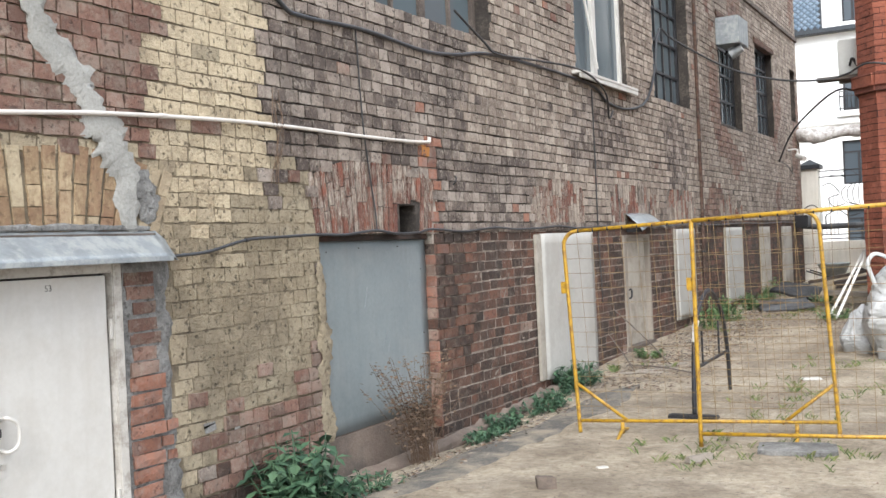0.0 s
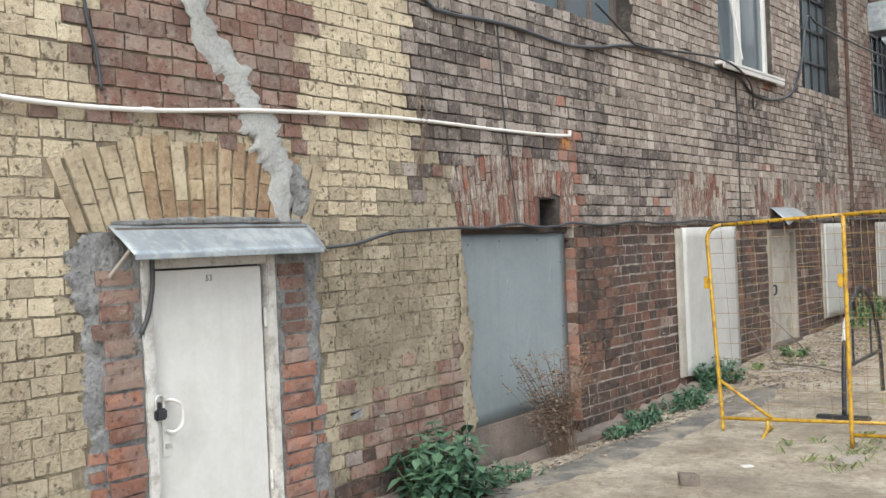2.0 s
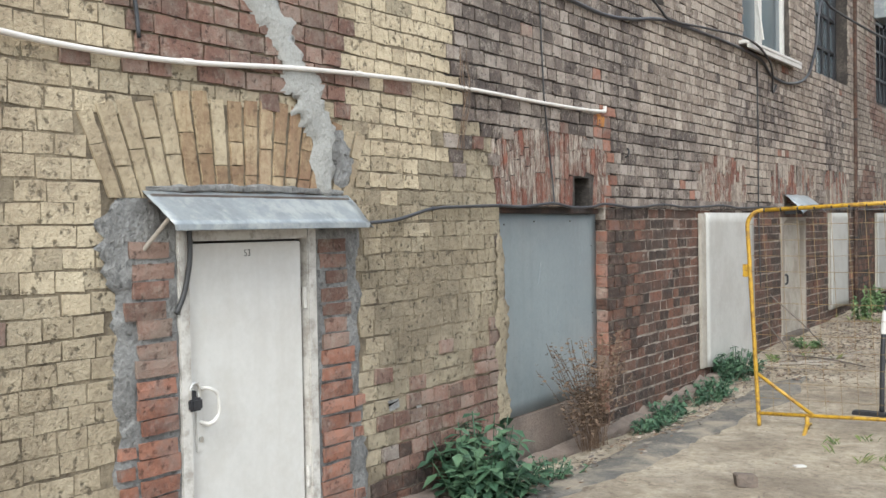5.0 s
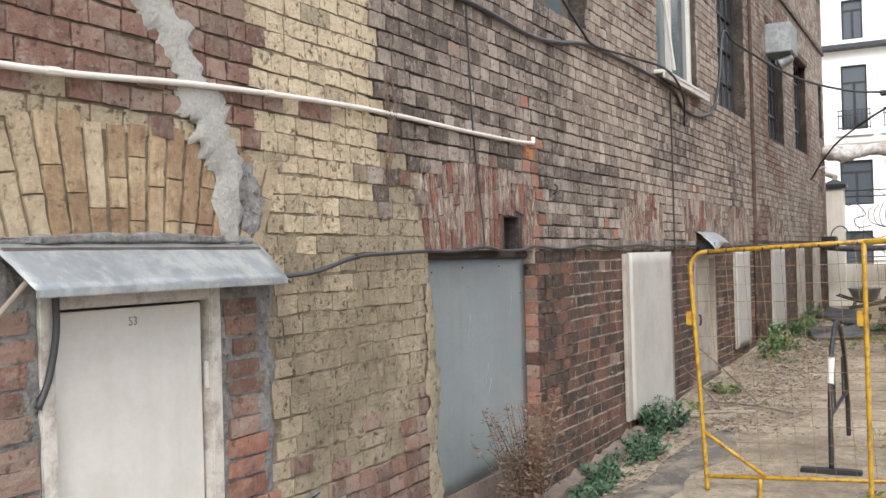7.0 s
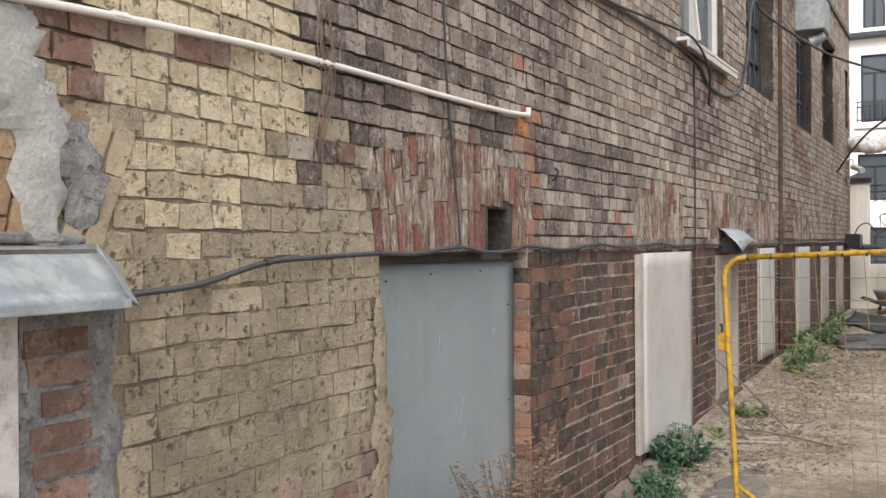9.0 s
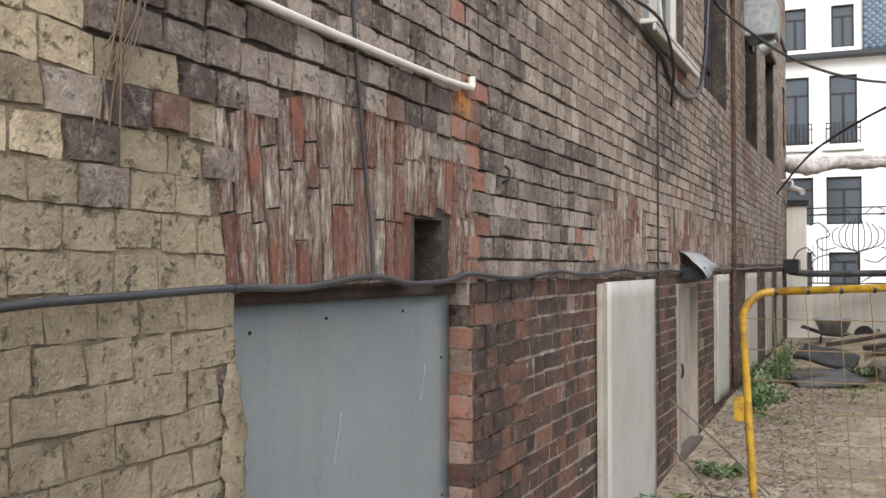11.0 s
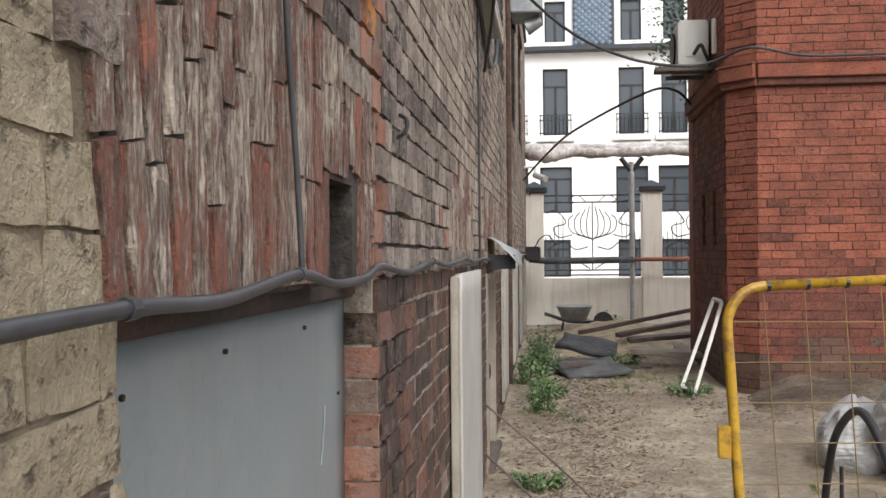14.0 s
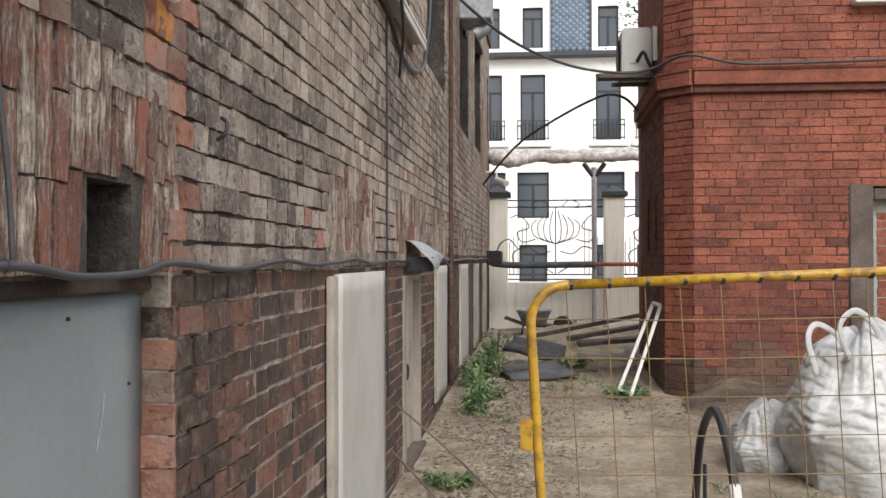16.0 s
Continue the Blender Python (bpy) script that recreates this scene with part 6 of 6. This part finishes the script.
V, F, M = [], [], []
for k in range(150):
    cx, cy = wr_.choice([(-2.2, 7.9), (-1.2, 8.0), (-1.6, 9.5), (-1.0, 11.0), (-3.6, 16.6), (-2.9, 17.6), (-3.4, 18.2), (-1.9, 12.2), (-4.1, 12.0), (-2.0, 10.6), (-0.6, 8.8), (-3.9, 15.2), (-2.4, 8.1)])
    cx, cy = cx + wr_.gauss(0, 0.28), cy + wr_.gauss(0, 0.32)
    for q in range(wr_.randint(6, 16)):
        px, py = cx + wr_.gauss(0, 0.03), cy + wr_.gauss(0, 0.03)
        z = ground_z(px, py) - 0.005
        a, h = wr_.uniform(0, 6.28), wr_.uniform(0.02, 0.075)
        d = Vector((math.cos(a), math.sin(a), 0))
        s = Vector((-d.y, d.x, 0)) * 0.004
        n = len(V)
        b = Vector((px, py, z))
        V += [b - s, b + s, b + d * h * 0.5 + Vector((0, 0, h * 0.7)), b + d * h + Vector((0, 0, h * 0.9))]
        F += [(n, n + 1, n + 2), (n + 1, n + 3, n + 2)]
        M += [0, 0]
tagged(mesh("grass_tufts", V, F, GRASS, M), "sparse grass tufts on the sandy yard", "grass", kind="stuff")

V, F, M = [], [], []
for k in range(1700):
    far = wr_.random()
    x, y = (wr_.uniform(-4.4, 0.2), wr_.uniform(5.0, 14.0)) if far < 0.35 else (wr_.uniform(-4.4, -2.6), wr_.uniform(11.0, 18.5)) if far < 0.65 else (wr_.uniform(-2.5, 0.3), wr_.uniform(14.6, 16.5)) if far < 0.85 else (wr_.uniform(-4.2, -1.8), wr_.uniform(18, 25))
    s = wr_.uniform(0.004, 0.014) * (1.5 if far > 0.65 else 1)
    z = ground_z(x, y)
    n = len(V)
    j = lambda: wr_.uniform(0.5, 1.2)
    V += [Vector((x + s * j(), y, z)), Vector((x, y + s * j(), z)), Vector((x - s * j(), y, z)), Vector((x, y - s * j(), z)), Vector((x + s * 0.2, y, z + s * j()))]
    F += [(n, n + 1, n + 4), (n + 1, n + 2, n + 4), (n + 2, n + 3, n + 4), (n + 3, n, n + 4)]
    k2 = wr_.choice([0, 0, 0, 1, 2])
    M += [k2] * 4
tagged(mesh("gravel", V, F, [STONE, WOODG, ORANGE], M), "scattered pebbles, chips and brick crumbs", "gravel", kind="stuff")


def lump(name, x, y, size, material, label, category, rot=0.0):
    bm = bmesh.new()
    bmesh.ops.create_cube(bm, size=1)
    bmesh.ops.bevel(bm, geom=list(bm.edges), offset=0.08, segments=2, affect="EDGES")
    bmesh.ops.scale(bm, vec=size, verts=bm.verts)
    uneven(bm, min(size) * 0.35, 9, x)
    bmesh.ops.transform(bm, matrix=pose(x, y, ground_z(x, y) + size[2] * 0.42, 0, 0, rot), verts=bm.verts)
    return tagged(part(name, bm, material, None), label, category)


V, F, M = [], [], []
for i in range(40):
    for j in range(9):
        y = 4.6 + i * 0.16
        xm = -3.92 + 0.05 * (y - 5) + 0.10 * noise.noise(Vector((y * 0.8, 0, 3)))
        w = (0.22 + 0.12 * noise.noise(Vector((y * 1.3, 2, 8)))) * min(1, i / 4, (39 - i) / 4)
        x = xm + (j / 4 - 1) * w * (1 + 0.3 * noise.noise(Vector((y * 5, j, 1))))
        V.append((x, y, ground_z(x, y) + (0.009 if 0 < j < 8 else -0.004)))
F = [(i * 9 + j, i * 9 + j + 1, i * 9 + 10 + j, i * 9 + 9 + j) for i in range(39) for j in range(8)]
tagged(mesh("asphalt_strip", V, F, OLDTAR, None, None, "", True), "worn grey asphalt remnant along the wall foot", "asphalt", kind="structure")

V, F, M = [], [], []
for k in range(6500):
    f = wr_.random()
    x, y = (wr_.gauss(-3.75, 0.4), wr_.uniform(10.5, 18.0)) if f < 0.6 else (wr_.uniform(-2.6, 0.2), wr_.gauss(15.9, 0.5)) if f < 0.75 else (wr_.uniform(-4.2, -2.0), wr_.uniform(18, 25)) if f < 0.88 else (wr_.gauss(-4.05, 0.15), wr_.uniform(4.6, 10.5))
    if not XW + 0.03 < x < 0.3 or (y > 16.4 and x > -2.1):
        continue
    z, a, L, w = ground_z(x, y), wr_.uniform(0, 6.28), wr_.uniform(0.006, 0.038), wr_.uniform(0.004, 0.016)
    d, sd = Vector((math.cos(a), math.sin(a), 0)) * L, Vector((-math.sin(a), math.cos(a), 0)) * w
    c = Vector((x, y, z + wr_.uniform(0.004, 0.014)))
    n = len(V)
    V += [c - d - sd * 0.4, c + sd + Vector((0, 0, 0.008)), c + d + Vector((0, 0, wr_.uniform(0, 0.015))), c - sd]
    F.append((n, n + 1, n + 2, n + 3))
    M.append(wr_.choice([0, 0, 3, 3, 1, 2]))
tagged(mesh("leaf_litter", V, F, [DRY, WOODG, STONE, WOODD], M), "dry leaves, straw and chips scattered over the soil", "litter", kind="stuff")

lump("half_brick", -2.86, 6.62, (0.12, 0.09, 0.09), PLINTH, "dirty broken half brick on the ground", "brick", 30)
lump("paper_scrap", -2.72, 7.30, (0.08, 0.05, 0.012), WHITEP, "white scrap of paper on the ground", "litter", 50)
lump("paper_scrap", -1.95, 11.3, (0.20, 0.12, 0.02), WHITEP, "pale crumpled scrap on the ground", "litter", 20)
lump("plastic_litter", -4.02, 4.75, (0.12, 0.07, 0.03), BAG, "crumpled plastic wrapper on the ground", "litter", 10)
lump("plastic_litter", -3.72, 5.45, (0.09, 0.06, 0.03), BAG, "crumpled white wrapper on the ground", "litter", 60)
lump("flat_stone", -2.30, 5.60, (0.55, 0.38, 0.03), TAR, "flat dark scrap of felt in the sand", "scrap", 25)
lump("timber_offcut", -2.13, 7.70, (0.07, 0.24, 0.05), WOODG, "short timber offcut by the fence foot", "wood", -30)
lump("concrete_slab", -1.55, 8.25, (0.55, 0.34, 0.04), CEMENT, "flat piece of concrete in the sand", "slab", 10)
for k in range(5):
    lump("stick", -3.9 + 0.1 * k, 11.2 + 0.25 * k, (0.5, 0.022, 0.022), WOODG, "thin pale stick on the ground", "stick", 20 * k)["group"] = "sticks by the wall"

# ---- tree behind the red house ----
tree = empty("tree", (0.9, 33.0, 0.2), "green leafy tree between the houses", "tree")
under(part("trunk", tube([(0.9, 33, 0.1), (0.88, 33, 3), (0.75, 33, 6), (0.5, 33, 9)], [0.22, 0.17, 0.12, 0.05]), WOODD, None), tree)
tr = random.Random(3)
bm, V, F, M = bmesh.new(), [], [], []
for k in range(26):
    h = tr.uniform(5.4, 9)
    b = Vector((0.8 - 0.06 * (h - 3), 33, h))
    t = b + Vector((tr.uniform(-1.55, 2.0), tr.uniform(-1.8, 1.8), tr.uniform(0.2, 1.8)))
    add(bm, tube([b, (b + t) / 2 + Vector((0, 0, 0.2)), t], [0.05, 0.03, 0.01], 5, 3))
    for j in range(170):
        p = b + (t - b) * tr.uniform(0.3, 1.1) + Vector((tr.gauss(0, 0.32), tr.gauss(0, 0.32), tr.gauss(0, 0.26)))
        leaf_quads(V, F, M, p, 0.15, 0.10, tr.uniform(0, 6.28), tr.uniform(-0.3, 1.0), 0)
under(part("limbs", bm, WOODD, None), tree)
under(mesh("crown", V, F, LEAF, M, None), tree)

# ---- single bricks where the walk passes nearest ----
UNIT = {}
for k in ORDER:
    for kind, L in (("long", 0.24), ("short", 0.132)):
        for v in range(6):
            V, F, M = [], [], []
            brick_geo(V, F, M, 0, lambda u, z, d: (-d, u, z), -L / 2, L / 2, -0.043, 0.043, -0.001 if k in ("yellow", "pale", "tan") else 0.008, 0.010, rng, 7, 6, *((0.0055, 0.016, 0.001) if k in ("yellow", "pale", "tan") else (0.006, 0.016, 0.0015)))
            me = bpy.data.meshes.new("brick")
            me.from_pydata(V, [], F)
            me.materials.append(BRICK_MATS[k])
            me.polygons.foreach_set("use_smooth", [True] * len(F))
            UNIT[k, kind, v] = (me, L)
for a, b, za, zb, k in singles:
    me, L = UNIT[k, "long" if b - a > 0.19 else "short", rng.randrange(6)]
    ob = new("brick", me)
    ob.parent = wall_west
    ob.matrix_basis = Matrix.Translation((XW, (a + b) / 2, (za + zb) / 2)) @ Matrix.Diagonal((rng.uniform(0.7, 1.3), (b - a) / L, (zb - za) / 0.086, 1))
JM = [ORANGE, RUST, PURPLE]
V, F, M = [], [], []
jp = lambda u, z, d: (XW - u, 8.08 + d, z)
for k in range(22):
    z = -0.45 + k * COURSE
    if z > 1.5:
        break
    brick_geo(V, F, M, rng.choice([0, 0, 1, 2]), jp, -0.012, 0.085, z, z + COURSE - 0.006, 0.007, 0.005, rng, 4, 4)
mesh("jamb_brickwork", V, F, JM, M, wall_west, "orange red bricks of the opening's edge")["kind"] = "stuff"
RED_UNIT = {}
for k in range(3):
    for v in range(6):
        V, F, M = [], [], []
        brick_geo(V, F, M, 0, lambda u, z, d: (u, d, z), -0.125, 0.125, -0.0425, 0.0425, 0.006, 0.009, rng, 4, 4, 0.006)
        me = bpy.data.meshes.new("brick")
        me.from_pydata(V, [], F)
        me.materials.append((REDP, REDD, DIRTBRICK)[k])
        me.polygons.foreach_set("use_smooth", [True] * len(F))
        RED_UNIT[k, v] = me
for a, b, za, zb, k in red_singles:
    ob = new("brick", RED_UNIT[k, rng.randrange(6)])
    ob.parent = wall_red_front
    ob.matrix_basis = Matrix.Translation((RC + (a + b) / 2, RY, (za + zb) / 2)) @ Matrix.Diagonal(((b - a) / 0.25, 1, (zb - za) / 0.085, 1))
